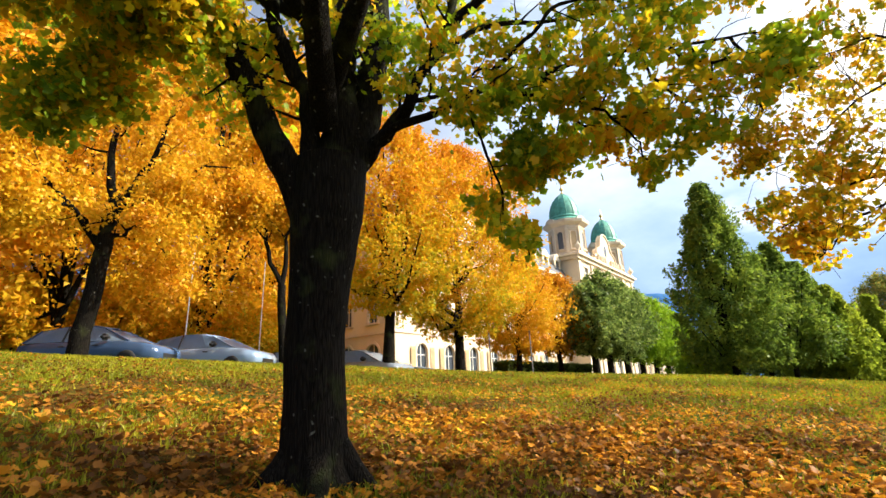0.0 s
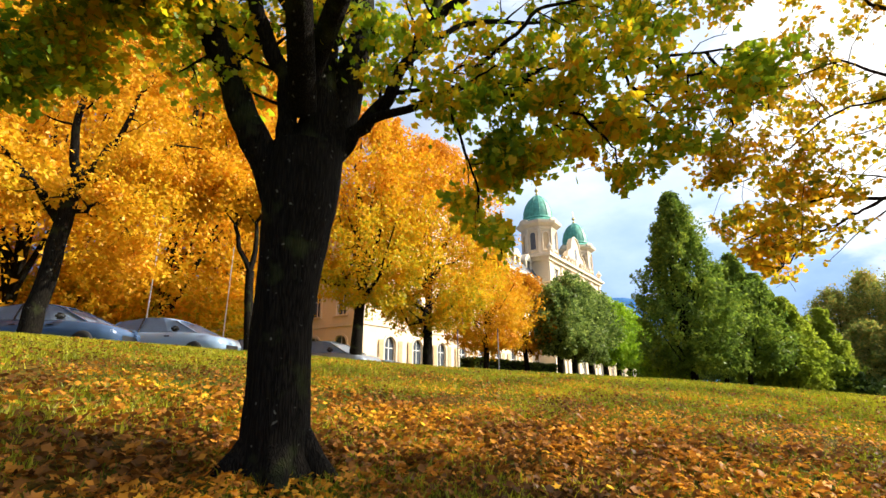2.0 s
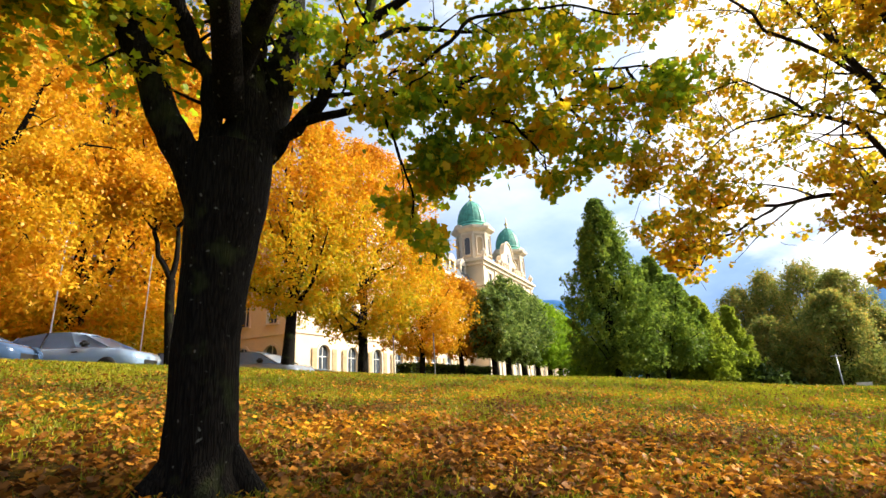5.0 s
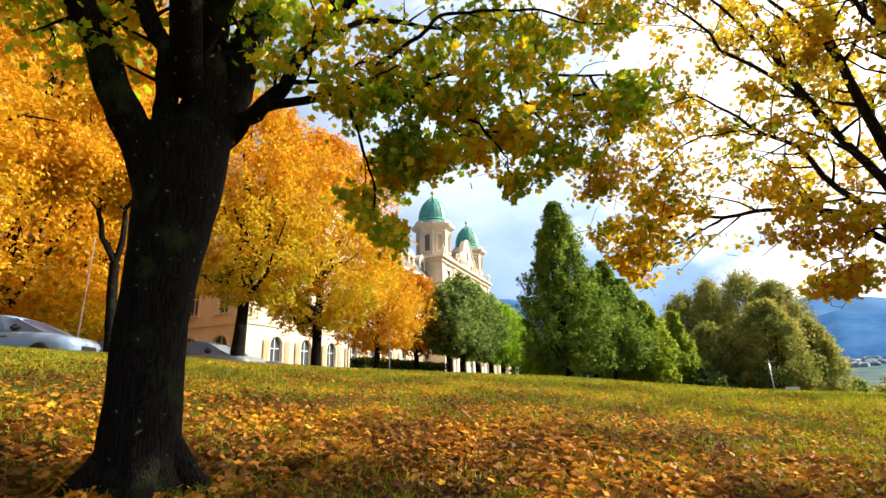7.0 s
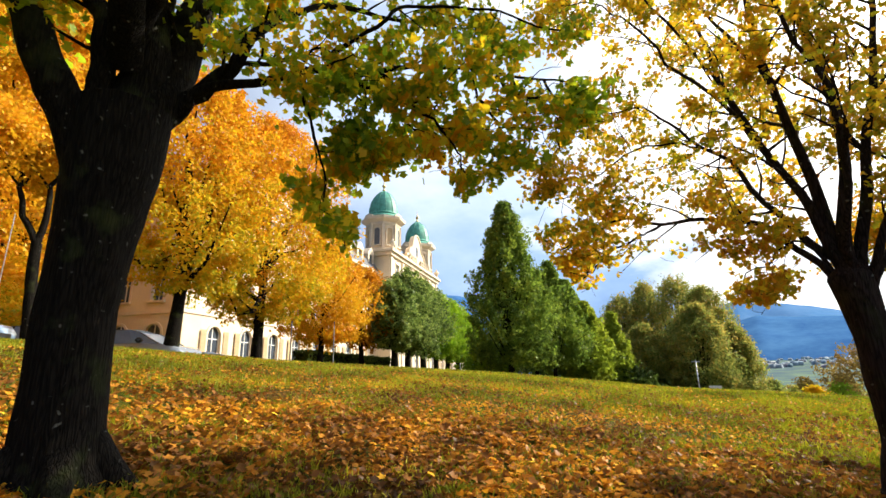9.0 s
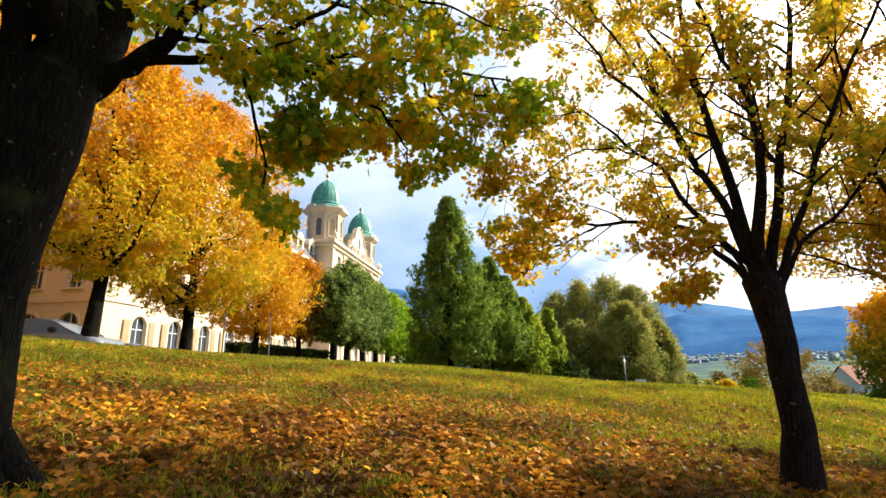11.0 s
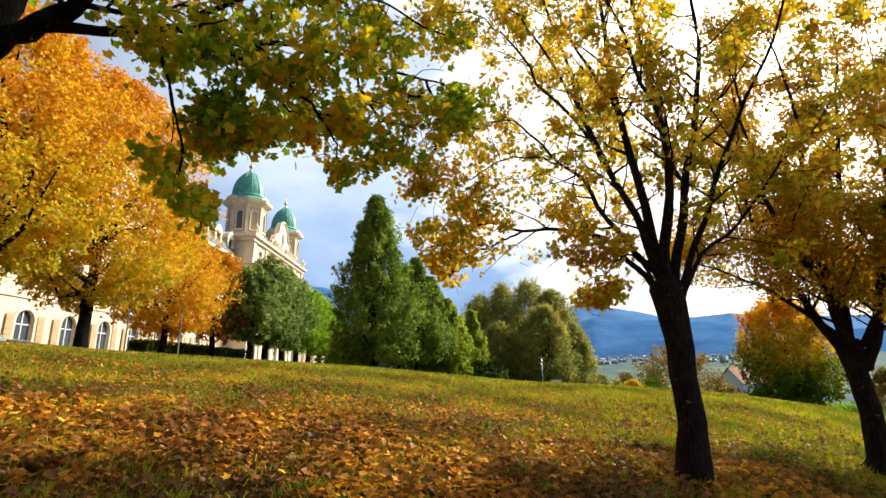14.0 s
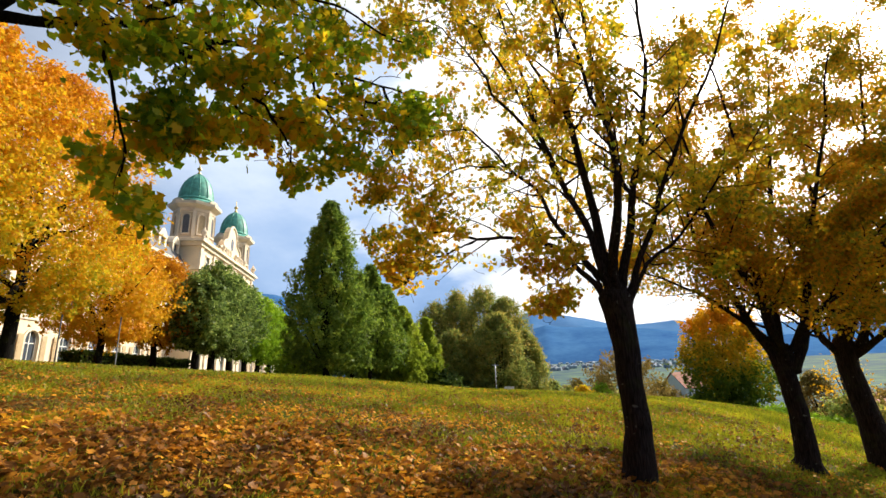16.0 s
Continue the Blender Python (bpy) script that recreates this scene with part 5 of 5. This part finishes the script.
            box(bm, hx, hx + 0.17, s * 0.875 if s > 0 else -0.905, s * 0.905 if s > 0 else -0.875, 0.80, 0.83)
            part("door_handle", bm, BLACKPLASTIC, c)
        bm = bmesh.new()
        box(bm, -1.0, 1.0, s * 0.86 if s > 0 else -0.895, s * 0.895 if s > 0 else -0.86, 0.20, 0.32)
        part("sill_trim", bm, BLACKPLASTIC, c)
        for wx in (-1.35, 1.35):
            wheel = new("wheel")
            wheel.parent = c
            wheel.location, wheel.rotation_euler = (wx, s * 0.80, 0.32), (radians(90), 0, 0)
            bm = lathe(bmesh.new(), [(0.2, -0.1), (0.3, -0.1), (0.32, -0.06), (0.32, 0.06), (0.3, 0.1), (0.2, 0.1)], 20)
            part("tyre", bm, RUBBER, wheel, smooth=True)
            bm = lathe(bmesh.new(), [(0.06, -0.105), (0.205, -0.09), (0.21, 0.09), (0.06, 0.105)], 20)
            part("rim", bm, STEEL, wheel)
    bm = bmesh.new()
    box(bm, 2.10, 2.21, -0.36, 0.36, 0.40, 0.54)
    part("grille", bm, BLACKPLASTIC, c)
    return c


build_car(-68.2, 19.2, 58.0, SLATEBLUE, "dark blue estate car parked on the brow", True)
build_car(-63.4, 21.6, 62.0, BRONZE, "dark bronze saloon car parked on the brow")
build_car(-58.8, 19.6, 66.0, SILVER, "silver blue hatchback parked on the brow", True)
build_car(-61.6, 23.2, 64.0, SILVER, "silver blue estate car parked behind another", True)
build_car(-53.8, 23.4, 70.0, SILVER, "pale blue estate car parked behind the hatchback", True)
build_car(-50.2, 22.6, 72.0, SLATEBLUE, "dark blue estate car parked behind the thin tree", True)
build_car(-43.0, 21.8, 84.0, GREYCAR, "grey hatchback parked beside the building", True)
build_car(-40.4, 26.5, 98.0, GREYCAR, "low grey car parked beside the building")
build_car(-36.6, 31.0, 100.0, SILVER, "low silver car parked beside the building")


# ---- hedge, posts, lamps, sign
def build_hedge():
    n = 17.0
    a0, a1 = 28.0, 42.0
    cs = []
    for k in range(9000):
        s = rng.uniform(a0, a1)
        face = rng.uniform()
        top, wd = 3.45 + 0.05 * math.sin(s * 2), 0.55
        base = 1.6
        if face < 0.5:
            p = ES * s + EN * (-n + wd + rng.normal() * 0.05)
            z = rng.uniform(base, top)
        elif face < 0.8:
            p = ES * s + EN * (-n + rng.uniform(-wd, wd))
            z = top + rng.normal() * 0.04
        else:
            p = ES * (a0 if face < 0.95 else a1) + EN * (-n + rng.uniform(-wd, wd))
            z = rng.uniform(base, top)
        cs.append((p[0], p[1], z))
    v, f = leaves(np.array(cs), rng.uniform(0.1, 0.2, len(cs)), "oval", 0.3)
    mid = ES * (a0 + a1) / 2 - EN * n
    h = thing("clipped_hedge", (mid[0], mid[1], 1.6), "dark green clipped hedge below the cream wall", "hedge")
    off = np.array([mid[0], mid[1], 1.6])
    under(new("foliage", mesh_of("foliage", v - off, f, DEEP)), h)
    bm = bmesh.new()
    box(bm, a0 + 0.1, a1 - 0.1, -n - 0.45, -n + 0.45, -0.4, 1.75, Matrix(((ES[0], EN[0], 0, 0), (ES[1], EN[1], 0, 0), (0, 0, 1, 0), (0, 0, 0, 1))))
    for w_ in bm.verts:
        w_.co.x -= mid[0]
        w_.co.y -= mid[1]
    part("woody_core", bm, BARK_THIN, h)


build_hedge()


def build_post(az, r, el_top, label, mat, rad=0.05, lean=0.0, name="flag_pole", arm=False):
    x, y = spot(az, r)
    z0 = float(ground_z(x, y))
    top = EYE[2] + r * math.tan(radians(el_top))
    t = thing(name, (x, y, z0), label, "pole", "slim posts" if name == "flag_pole" else "")
    h = top - z0
    bm = lathe(bmesh.new(), [(rad * 1.8, -0.1), (rad * 1.8, 0.25), (rad, 0.35), (rad * 0.75, h)], 10)
    for v in bm.verts:
        v.co.x += lean * max(v.co.z, 0)
    part("pole", bm, mat, t, smooth=True)
    bm = lathe(bmesh.new(), [(rad * 1.1, h), (rad * 1.2, h + 0.05), (0.01, h + 0.12)], 10, (lean * h, 0, 0))
    part("cap", bm, mat, t)
    return t, h


build_post(-24.0, 28.0, 6.3, "thin grey metal post on the brow", POSTGREY, 0.035)
build_post(-28.6, 28.0, 6.3, "thin grey metal post on the brow", POSTGREY, 0.035)
build_post(-61.4, 23.0, 15.5, "white flag pole behind the parked cars", WHITE, 0.03, 0.02)
build_post(-54.2, 25.5, 14.6, "white flag pole behind the parked cars", WHITE, 0.03, 0.02)


def build_street_lamp():
    lamp, h = build_post(14.9, 24.0, 1.15, "small grey street lamp with two heads", STEEL, 0.022, 0.0, "street_lamp")
    for s in (-1, 1):
        v, f = tubes([(np.array([(0, 0, h - 0.02), (s * 0.05, 0, h + 0.05), (s * 0.09, 0, h + 0.045)]), np.array([0.018, 0.016, 0.014]))], 6)
        under(new("arm", mesh_of("arm", v, f, STEEL, True)), lamp)
        bm = bmesh.new()
        box(bm, s * 0.13 - 0.05, s * 0.13 + 0.05, -0.04, 0.04, h + 0.02, h + 0.065)
        bmesh.ops.bevel(bm, geom=bm.edges[:], offset=0.02, segments=2, affect="EDGES")
        part("lamp_head", bm, STEEL, lamp)


build_street_lamp()


def build_sign():
    x, y = spot(15.9, 24.0)
    t = thing("path_sign", (x, y, float(ground_z(x, y))), "small white sign plate on a post", "sign")
    h = EYE[2] + 24.0 * math.tan(radians(-1.1)) - t.location.z
    part("post", lathe(bmesh.new(), [(0.025, -0.1), (0.025, h)], 8), STEEL, t)
    bm = bmesh.new()
    box(bm, -0.05, 0.42, -0.035, -0.027, h - 0.14, h)
    part("plate", bm, WHITE, t)


build_sign()


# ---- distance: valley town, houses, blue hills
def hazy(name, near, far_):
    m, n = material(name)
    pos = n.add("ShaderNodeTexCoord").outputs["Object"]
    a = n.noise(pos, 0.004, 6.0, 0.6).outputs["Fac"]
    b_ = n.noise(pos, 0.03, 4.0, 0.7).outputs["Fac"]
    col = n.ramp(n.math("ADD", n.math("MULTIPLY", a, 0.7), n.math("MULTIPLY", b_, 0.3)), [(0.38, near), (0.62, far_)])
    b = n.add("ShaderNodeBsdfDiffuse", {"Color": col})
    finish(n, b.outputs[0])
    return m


# blue distance haze is put into the hill colours, paler for the farther range
HILL_HAZED = hazy("haze_blue_wooded_hills", (0.04, 0.12, 0.30), (0.08, 0.20, 0.40))
HILL_FAR = hazy("haze_blue_far_hills", (0.12, 0.30, 0.58), (0.18, 0.36, 0.64))


def build_hills(name, dist, azs, els, mat, label, depth=900.0, seed=1):
    az = np.arange(azs[0], azs[-1] + 0.01, 0.5)
    el = np.interp(az, azs, els)
    el = el + np.array([0.35 * noise.noise(Vector((a * 0.18, seed, 0))) + 0.12 * noise.noise(Vector((a * 0.8, seed, 4))) for a in az])
    rows_ = 14
    V = []
    for i in range(rows_ + 1):
        f = i / rows_
        r = dist + depth * f
        for a, e in zip(az, el):
            z = -20 + (EYE[2] + (dist + depth) * math.tan(radians(e)) + 20) * (f ** 0.8) * (1 + 0.12 * noise.noise(Vector((a * 0.3, f * 4, seed))) * (1 - f))
            V.append((*spot(a, r), z))
    m = len(az)
    i, j = np.meshgrid(np.arange(rows_), np.arange(m - 1), indexing="ij")
    a = i * m + j
    Q = np.stack([a, a + 1, a + m + 1, a + m], -1).reshape(-1, 4)
    h = new(name, mesh_of(name, np.array(V), [Q], mat, True))
    return tagged(h, label, "hills", kind="structure")


build_hills("backdrop_hills", 2300, [-30, -14, -10, -6, -2, 4, 10, 16, 21, 26, 31, 36, 42, 50, 60, 80], [6.0, 9.4, 9.4, 8.6, 7.2, 5.5, 4.4, 4.6, 5.4, 5.0, 4.6, 3.9, 3.2, 3.0, 3.5, 4.0], HILL_HAZED, "dark blue wooded hills across the valley", 900, 1)
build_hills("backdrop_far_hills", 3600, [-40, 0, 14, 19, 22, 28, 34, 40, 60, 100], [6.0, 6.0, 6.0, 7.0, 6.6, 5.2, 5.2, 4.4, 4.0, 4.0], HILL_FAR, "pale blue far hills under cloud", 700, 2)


def build_town():
    v, q = [], []
    for k in range(420):
        az, r = rng.uniform(14, 44), rng.uniform(1250, 2250)
        x, y = spot(az, r)
        z = float(ground_z(x, y)) - 0.5
        wx, wy, h = rng.uniform(7, 17), rng.uniform(6, 10), rng.uniform(3, 7)
        a = rng.uniform(0, math.pi)
        c, s = math.cos(a), math.sin(a)
        loc = [(-wx / 2, -wy / 2, 0), (wx / 2, -wy / 2, 0), (wx / 2, wy / 2, 0), (-wx / 2, wy / 2, 0), (-wx / 2, -wy / 2, h), (wx / 2, -wy / 2, h), (wx / 2, wy / 2, h), (-wx / 2, wy / 2, h), (-wx / 2, 0, h + 4), (wx / 2, 0, h + 4)]
        b = len(v)
        v += [(x + c * px - s * py, y + s * px + c * py, z + pz) for px, py, pz in loc]
        q += [[b + i for i in f] for f in ((0, 1, 5, 4), (1, 2, 6, 5), (2, 3, 7, 6), (3, 0, 4, 7), (4, 5, 9, 8), (6, 7, 8, 9), (5, 6, 9, 9), (7, 4, 8, 8))]
    quads = [f for f in q if f[2] != f[3]]
    tris = [f[:3] for f in q if f[2] == f[3]]
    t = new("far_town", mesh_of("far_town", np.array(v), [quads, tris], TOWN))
    tagged(t, "pale houses of a town across the valley", "town", kind="stuff")


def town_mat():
    m, n = material("hazed_town_walls_and_roofs")
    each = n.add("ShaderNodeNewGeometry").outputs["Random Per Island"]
    # wall and roof tones with blue-grey distance haze put into them
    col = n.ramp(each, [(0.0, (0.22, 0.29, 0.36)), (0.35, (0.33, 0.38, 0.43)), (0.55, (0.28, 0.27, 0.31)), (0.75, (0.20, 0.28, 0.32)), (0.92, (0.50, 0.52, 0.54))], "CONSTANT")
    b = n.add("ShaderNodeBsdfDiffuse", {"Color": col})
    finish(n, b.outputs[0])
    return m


TOWN = town_mat()
build_town()


def build_house(az, r, wdt, dep, h, roof_h, z0, turn, label):
    x, y = spot(az, r)
    t = thing("village_house", (x, y, z0), label, "house", "houses in the valley")
    t.rotation_euler = (0, 0, radians(turn))
    bm = bmesh.new()
    box(bm, -wdt / 2, wdt / 2, -dep / 2, dep / 2, -12, h)
    for s in (-1, 1):
        a = [bm.verts.new(p) for p in ((s * wdt / 2, -dep / 2, h), (s * wdt / 2, dep / 2, h), (s * wdt / 2, 0, h + roof_h))]
        bm.faces.new(a if s > 0 else a[::-1])
    part("wall", bm, WHITEWALL, t)
    bm = bmesh.new()
    for s in (-1, 1):
        p = [(-wdt / 2 - 0.5, s * (dep / 2 + 0.6), h - 0.5), (wdt / 2 + 0.5, s * (dep / 2 + 0.6), h - 0.5), (wdt / 2 + 0.5, 0, h + roof_h + 0.1), (-wdt / 2 - 0.5, 0, h + roof_h + 0.1)]
        lo_ = [bm.verts.new(c) for c in p]
        hi_ = [bm.verts.new((c[0], c[1], c[2] + 0.25)) for c in p]
        for f in ((0, 1, 2, 3),):
            bm.faces.new([lo_[i] for i in f])
            bm.faces.new([hi_[i] for i in f])
        for i in range(4):
            bm.faces.new([lo_[i], lo_[(i + 1) % 4], hi_[(i + 1) % 4], hi_[i]])
    bmesh.ops.recalc_face_normals(bm, faces=bm.faces)
    part("roof", bm, REDROOF, t, "red tiled gable roof")
    for s in (-1, 1):
        for zz in (1.2, 3.6):
            for k in range(3):
                bm = bmesh.new()
                yy = (k - 1) * dep / 3.6
                box(bm, s * wdt / 2 - 0.02, s * wdt / 2 + 0.04, yy - 0.45, yy + 0.45, zz, zz + 1.2)
                part("window", bm, GLASS, t)
            for k in range(4):
                bm = bmesh.new()
                xx = (k - 1.5) * wdt / 4.6
                box(bm, xx - 0.45, xx + 0.45, s * dep / 2 - 0.02, s * dep / 2 + 0.04, zz, zz + 1.2)
                part("window", bm, GLASS, t)


build_house(34.4, 190.0, 12.0, 9.0, 6.4, 4.4, -9.6, 16.0, "white gabled house with a red tiled roof")
build_house(49.6, 75.0, 14.0, 10.0, 4.5, 3.5, -9.5, 20.0, "low house with a grey brown roof beyond the slope")

# low shrubs and trees at the right-hand foot of the slope
for k, (az, r, top, wd) in enumerate(((21.0, 62, 0.9, 1.8), (23.5, 70, 0.8, 2.2), (26.4, 75, 1.0, 2.4), (32.2, 66, 0.3, 2.2), (34.6, 58, -1.2, 1.6))):
    clump_tree("valley_shrub", az, r, top, wd, 0.2, "dull brown green shrub above the valley", BROWNISH if k % 2 else OLIVE, BARK, "shrubs above the valley", n=2600, size=0.34, trunk_r=0.08, seed=110 + k)
clump_tree("low_shrub", 26.2, 55.0, 0.55, 1.6, 0.1, "yellow green shrub at the foot of the slope", LIME, BARK, "shrubs at the foot of the slope", n=1800, size=0.25, trunk_r=0.06, seed=91)
clump_tree("low_shrub", 22.6, 50.0, 0.2, 1.4, 0.1, "dull green shrub at the foot of the slope", OLIVE, BARK, "shrubs at the foot of the slope", n=1800, size=0.25, trunk_r=0.06, seed=92)
clump_tree("low_shrub", 42.2, 30.0, -0.4, 0.9, 0.1, "pale green shrub below the lawn", LIME, BARK, "shrubs at the foot of the slope", n=1800, size=0.18, trunk_r=0.05, seed=93)
clump_tree("low_shrub", 45.6, 30.0, -0.8, 1.2, 0.1, "green shrub below the lawn", LIME, BARK, "shrubs at the foot of the slope", n=1800, size=0.18, trunk_r=0.05, seed=94)
clump_tree("red_orange_tree", 44.9, 48.0, 1.2, 1.7, 0.8, "small tree in dull red brown leaf below the lawn", BROWNISH, BARK, "", n=3500, size=0.26, trunk_r=0.12, seed=95)
clump_tree("bare_tree", 47.2, 36.0, 2.6, 1.5, 1.2, "small almost bare tree with orange leaves", ORANGE, BARK, "", n=350, size=0.22, trunk_r=0.1, seed=96, limbs=22)


# ---- shrubs at the foot of the slope, trees by the cars
for k, (az, r, el, wd, mt) in enumerate(((47.6, 31, -2.6, 1.3, OLIVE), (50.2, 33, -1.8, 1.6, BROWNISH), (53.0, 30, -2.2, 1.5, OLIVE), (56.5, 31, -1.6, 1.8, BROWNISH), (60.5, 30, -1.8, 1.8, OLIVE))):
    clump_tree("low_shrub", az, r, EYE[2] + r * math.tan(radians(el)), wd, 0.1, "dull brownish green shrub below the lawn", mt, BARK, "shrubs at the foot of the slope", n=2200, size=0.2, trunk_r=0.05, seed=170 + k)


def forked_tree(az, r, limbs, label, rad):
    L, tips = [], []
    for steps, r0, r1 in limbs:
        p = np.array([ray(*s) for s in steps])
        if r0 == rad:
            p[0, 2] = float(ground_z(*p[0, :2])) - 0.1
        rr = taper(r0, r1 if r0 == rad else 0.012, len(p))
        p, rr = flow(p, rr, 0.02 if r0 == rad else 0.08)
        L.append((p, rr))
        l2, t2 = twigs_on(p, rr, 9, 2.2, 0.25, 1.0, 0.02, 2)
        if r0 != rad:
            L += l2
            tips += t2
    tips = np.array(tips)
    pts, _, _ = sprays(tips, 2600, 12, 0.26)
    b = L[0][0][0]
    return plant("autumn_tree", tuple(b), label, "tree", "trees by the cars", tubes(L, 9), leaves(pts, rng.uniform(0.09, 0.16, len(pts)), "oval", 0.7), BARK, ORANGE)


forked_tree(-51.6, 17.0, [
    ([(-51.4, 3.5, 17), (-51.9, 8, 17), (-52.2, 12.5, 17)], 0.17, 0.13),
    ([(-52.2, 12.5, 17), (-54, 17, 17), (-55.5, 22, 17), (-56, 30, 17)], 0.10, 0.03),
    ([(-52.2, 12.5, 17), (-51.5, 18, 17), (-51, 25, 17), (-50, 33, 17)], 0.10, 0.03),
], "thin dark forked tree beside the parked cars", 0.17)
forked_tree(-69.5, 16.0, [
    ([(-70.2, 3.5, 16), (-69.9, 8, 16), (-69.5, 14, 16), (-69.0, 18.5, 16)], 0.26, 0.2),
    ([(-69.0, 18.5, 16), (-65.5, 21, 16), (-62, 23.5, 15.7), (-58, 25, 15.4)], 0.10, 0.03),
    ([(-69.2, 16.0, 16), (-66, 17.5, 15.6), (-63, 20, 15.2)], 0.07, 0.03),
    ([(-69.3, 15.0, 16), (-72, 18, 16), (-75, 19, 15.6)], 0.07, 0.03),
    ([(-69.0, 18.5, 16), (-66.5, 24, 16), (-64, 31, 16), (-61, 38, 16)], 0.13, 0.03),
    ([(-69.0, 18.5, 16), (-70, 25, 16), (-71, 33, 16), (-73, 42, 16)], 0.14, 0.03),
    ([(-69, 14, 16), (-73, 19, 16), (-77, 22, 16), (-82, 24, 16)], 0.09, 0.03),
], "dark forked tree with orange leaves beside the parked cars", 0.26)


# ---- fallen leaves and grass on the slope
def strewn(n, rmax, power, azlo=-82, azhi=66):
    r = 0.3 + (rmax - 0.3) * rng.uniform(0, 1, n) ** power
    az = rng.uniform(azlo, azhi, n)
    # a thinner share all round the place where the camera stands
    m = n // 12
    r[:m], az[:m] = 0.3 + 8.0 * rng.uniform(0, 1, m) ** 0.6, rng.uniform(66, 278, m)
    az = (az + 180) % 360 - 180
    x, y = r * np.sin(np.radians(az)), r * np.cos(np.radians(az))
    return x, y, r, az


def build_litter():
    x, y, r, az = strewn(190000, 20.0, 0.8)
    drift = np.array([noise.noise(Vector((a * 0.45, b * 0.45, 7))) + 0.6 * noise.noise(Vector((a * 1.6, b * 1.6, 9))) for a, b in zip(x, y)])
    thick = np.interp(az, [-80, -50, -20, 10, 35, 60], [0.5, 0.68, 0.95, 0.95, 0.82, 0.55]) * np.interp(r - np.clip(az / 16, 0, 1.6), [0, 5, 8, 11, 14, 20], [1, 1, 0.88, 0.62, 0.26, 0.1])
    keep = rng.uniform(0, 1, len(x)) < np.clip(thick + 0.5 * drift, 0.08, 1)
    x, y, r = x[keep], y[keep], r[keep]
    z = ground_z(x, y) + rng.uniform(0.02, 0.075, len(x))
    p, s = np.stack([x, y, z], 1), rng.uniform(0.55, 1.3, len(x)) * np.interp(r, [5.0, 9.0], [0.071, 0.064])
    v, f = np.zeros((0, 3)), []
    for a, b, shape in ((0.0, 4.3, "maple"), (4.3, 7.5, "lobed"), (7.5, 30.0, "oval")):
        m = (r >= a) & (r < b)
        v2, f2 = leaves(p[m], s[m], shape, 0.0, 0.6, 0.7)
        f.append(f2[0] + len(v))
        v = np.concatenate([v, v2])
    t = new("fallen_leaves", mesh_of("fallen_leaves", v, f, FALLEN))
    tagged(t, "fallen maple leaves in yellow, orange and brown on the grass", "leaves", kind="stuff")


def build_grass():
    x, y, r, az = strewn(42000, 21.0, 0.68)
    tuft = np.array([noise.noise(Vector((a * 0.8, b * 0.8, 17))) for a, b in zip(x, y)])
    more = np.interp(az, [-80, 0, 15, 30], [0.0, 0.0, 0.2, 0.35]) + np.interp(r, [4, 6, 9, 13], [-0.12, -0.04, 0.2, 0.58])
    keep = rng.uniform(0, 1, len(x)) < np.clip(0.40 + 0.9 * tuft + more, 0.05, 1)
    x, y, r = (np.repeat(c[keep], 11) for c in (x, y, r))
    wide = rng.uniform(0.02, 0.09, len(x) // 11).repeat(11)
    x, y = x + rng.normal(size=len(x)) * wide, y + rng.normal(size=len(x)) * wide
    n = len(x)
    z = ground_z(x, y) - 0.01
    h = rng.uniform(0.04, 0.125, n)
    wd = rng.uniform(0.003, 0.008, n) * np.clip(r / 5, 0.9, 2.8)
    a = rng.uniform(0, 2 * math.pi, n)
    b = rng.uniform(0, 2 * math.pi, n)
    lean = rng.uniform(0.2, 0.9, n) * h
    p = np.stack([x, y, z], 1)
    side = np.stack([np.cos(a) * wd, np.sin(a) * wd, 0 * a], 1)
    tip = p + np.stack([np.cos(b) * lean, np.sin(b) * lean, h], 1)
    mid = p * 0.5 + tip * 0.5 + np.stack([0 * a, 0 * a, 0.18 * h], 1)
    V = np.stack([p - side, p + side, mid + side * 0.8, mid - side * 0.8, tip], 1).reshape(-1, 3)
    i = np.arange(n) * 5
    far = r > 6.0
    t = new("grass", mesh_of("grass", V, [np.stack([i, i + 1, i + 2, i + 3], 1)[~far], np.stack([i + 3, i + 2, i + 4], 1)[~far], np.stack([i, i + 1, i + 4], 1)[far]], GRASS))
    tagged(t, "short green and straw coloured grass on the slope", "grass", kind="stuff")


build_litter()
build_grass()


# single fallen leaves nearest to where the camera stands
def build_single_leaves():
    kinds = []
    for k in range(6):
        v, f = leaves(np.zeros((1, 3)), [rng.uniform(0.06, 0.095)], "maple", 0.0, 0.75)
        kinds.append(mesh_of("fallen_leaf", v, f, FALLEN_ONE))
    for k in range(300):
        az, r = rng.uniform(-52, 38), 4.0 + 2.6 * math.sqrt(rng.uniform())
        x, y = spot(az, r)
        o = new("fallen_leaf", kinds[k % 6])
        o.parent = ground
        o.location = (x, y, float(ground_z(x, y)) + rng.uniform(0.06, 0.09))
        o.rotation_euler = (rng.normal() * 0.25, rng.normal() * 0.25, rng.uniform(0, 6.28))


build_single_leaves()
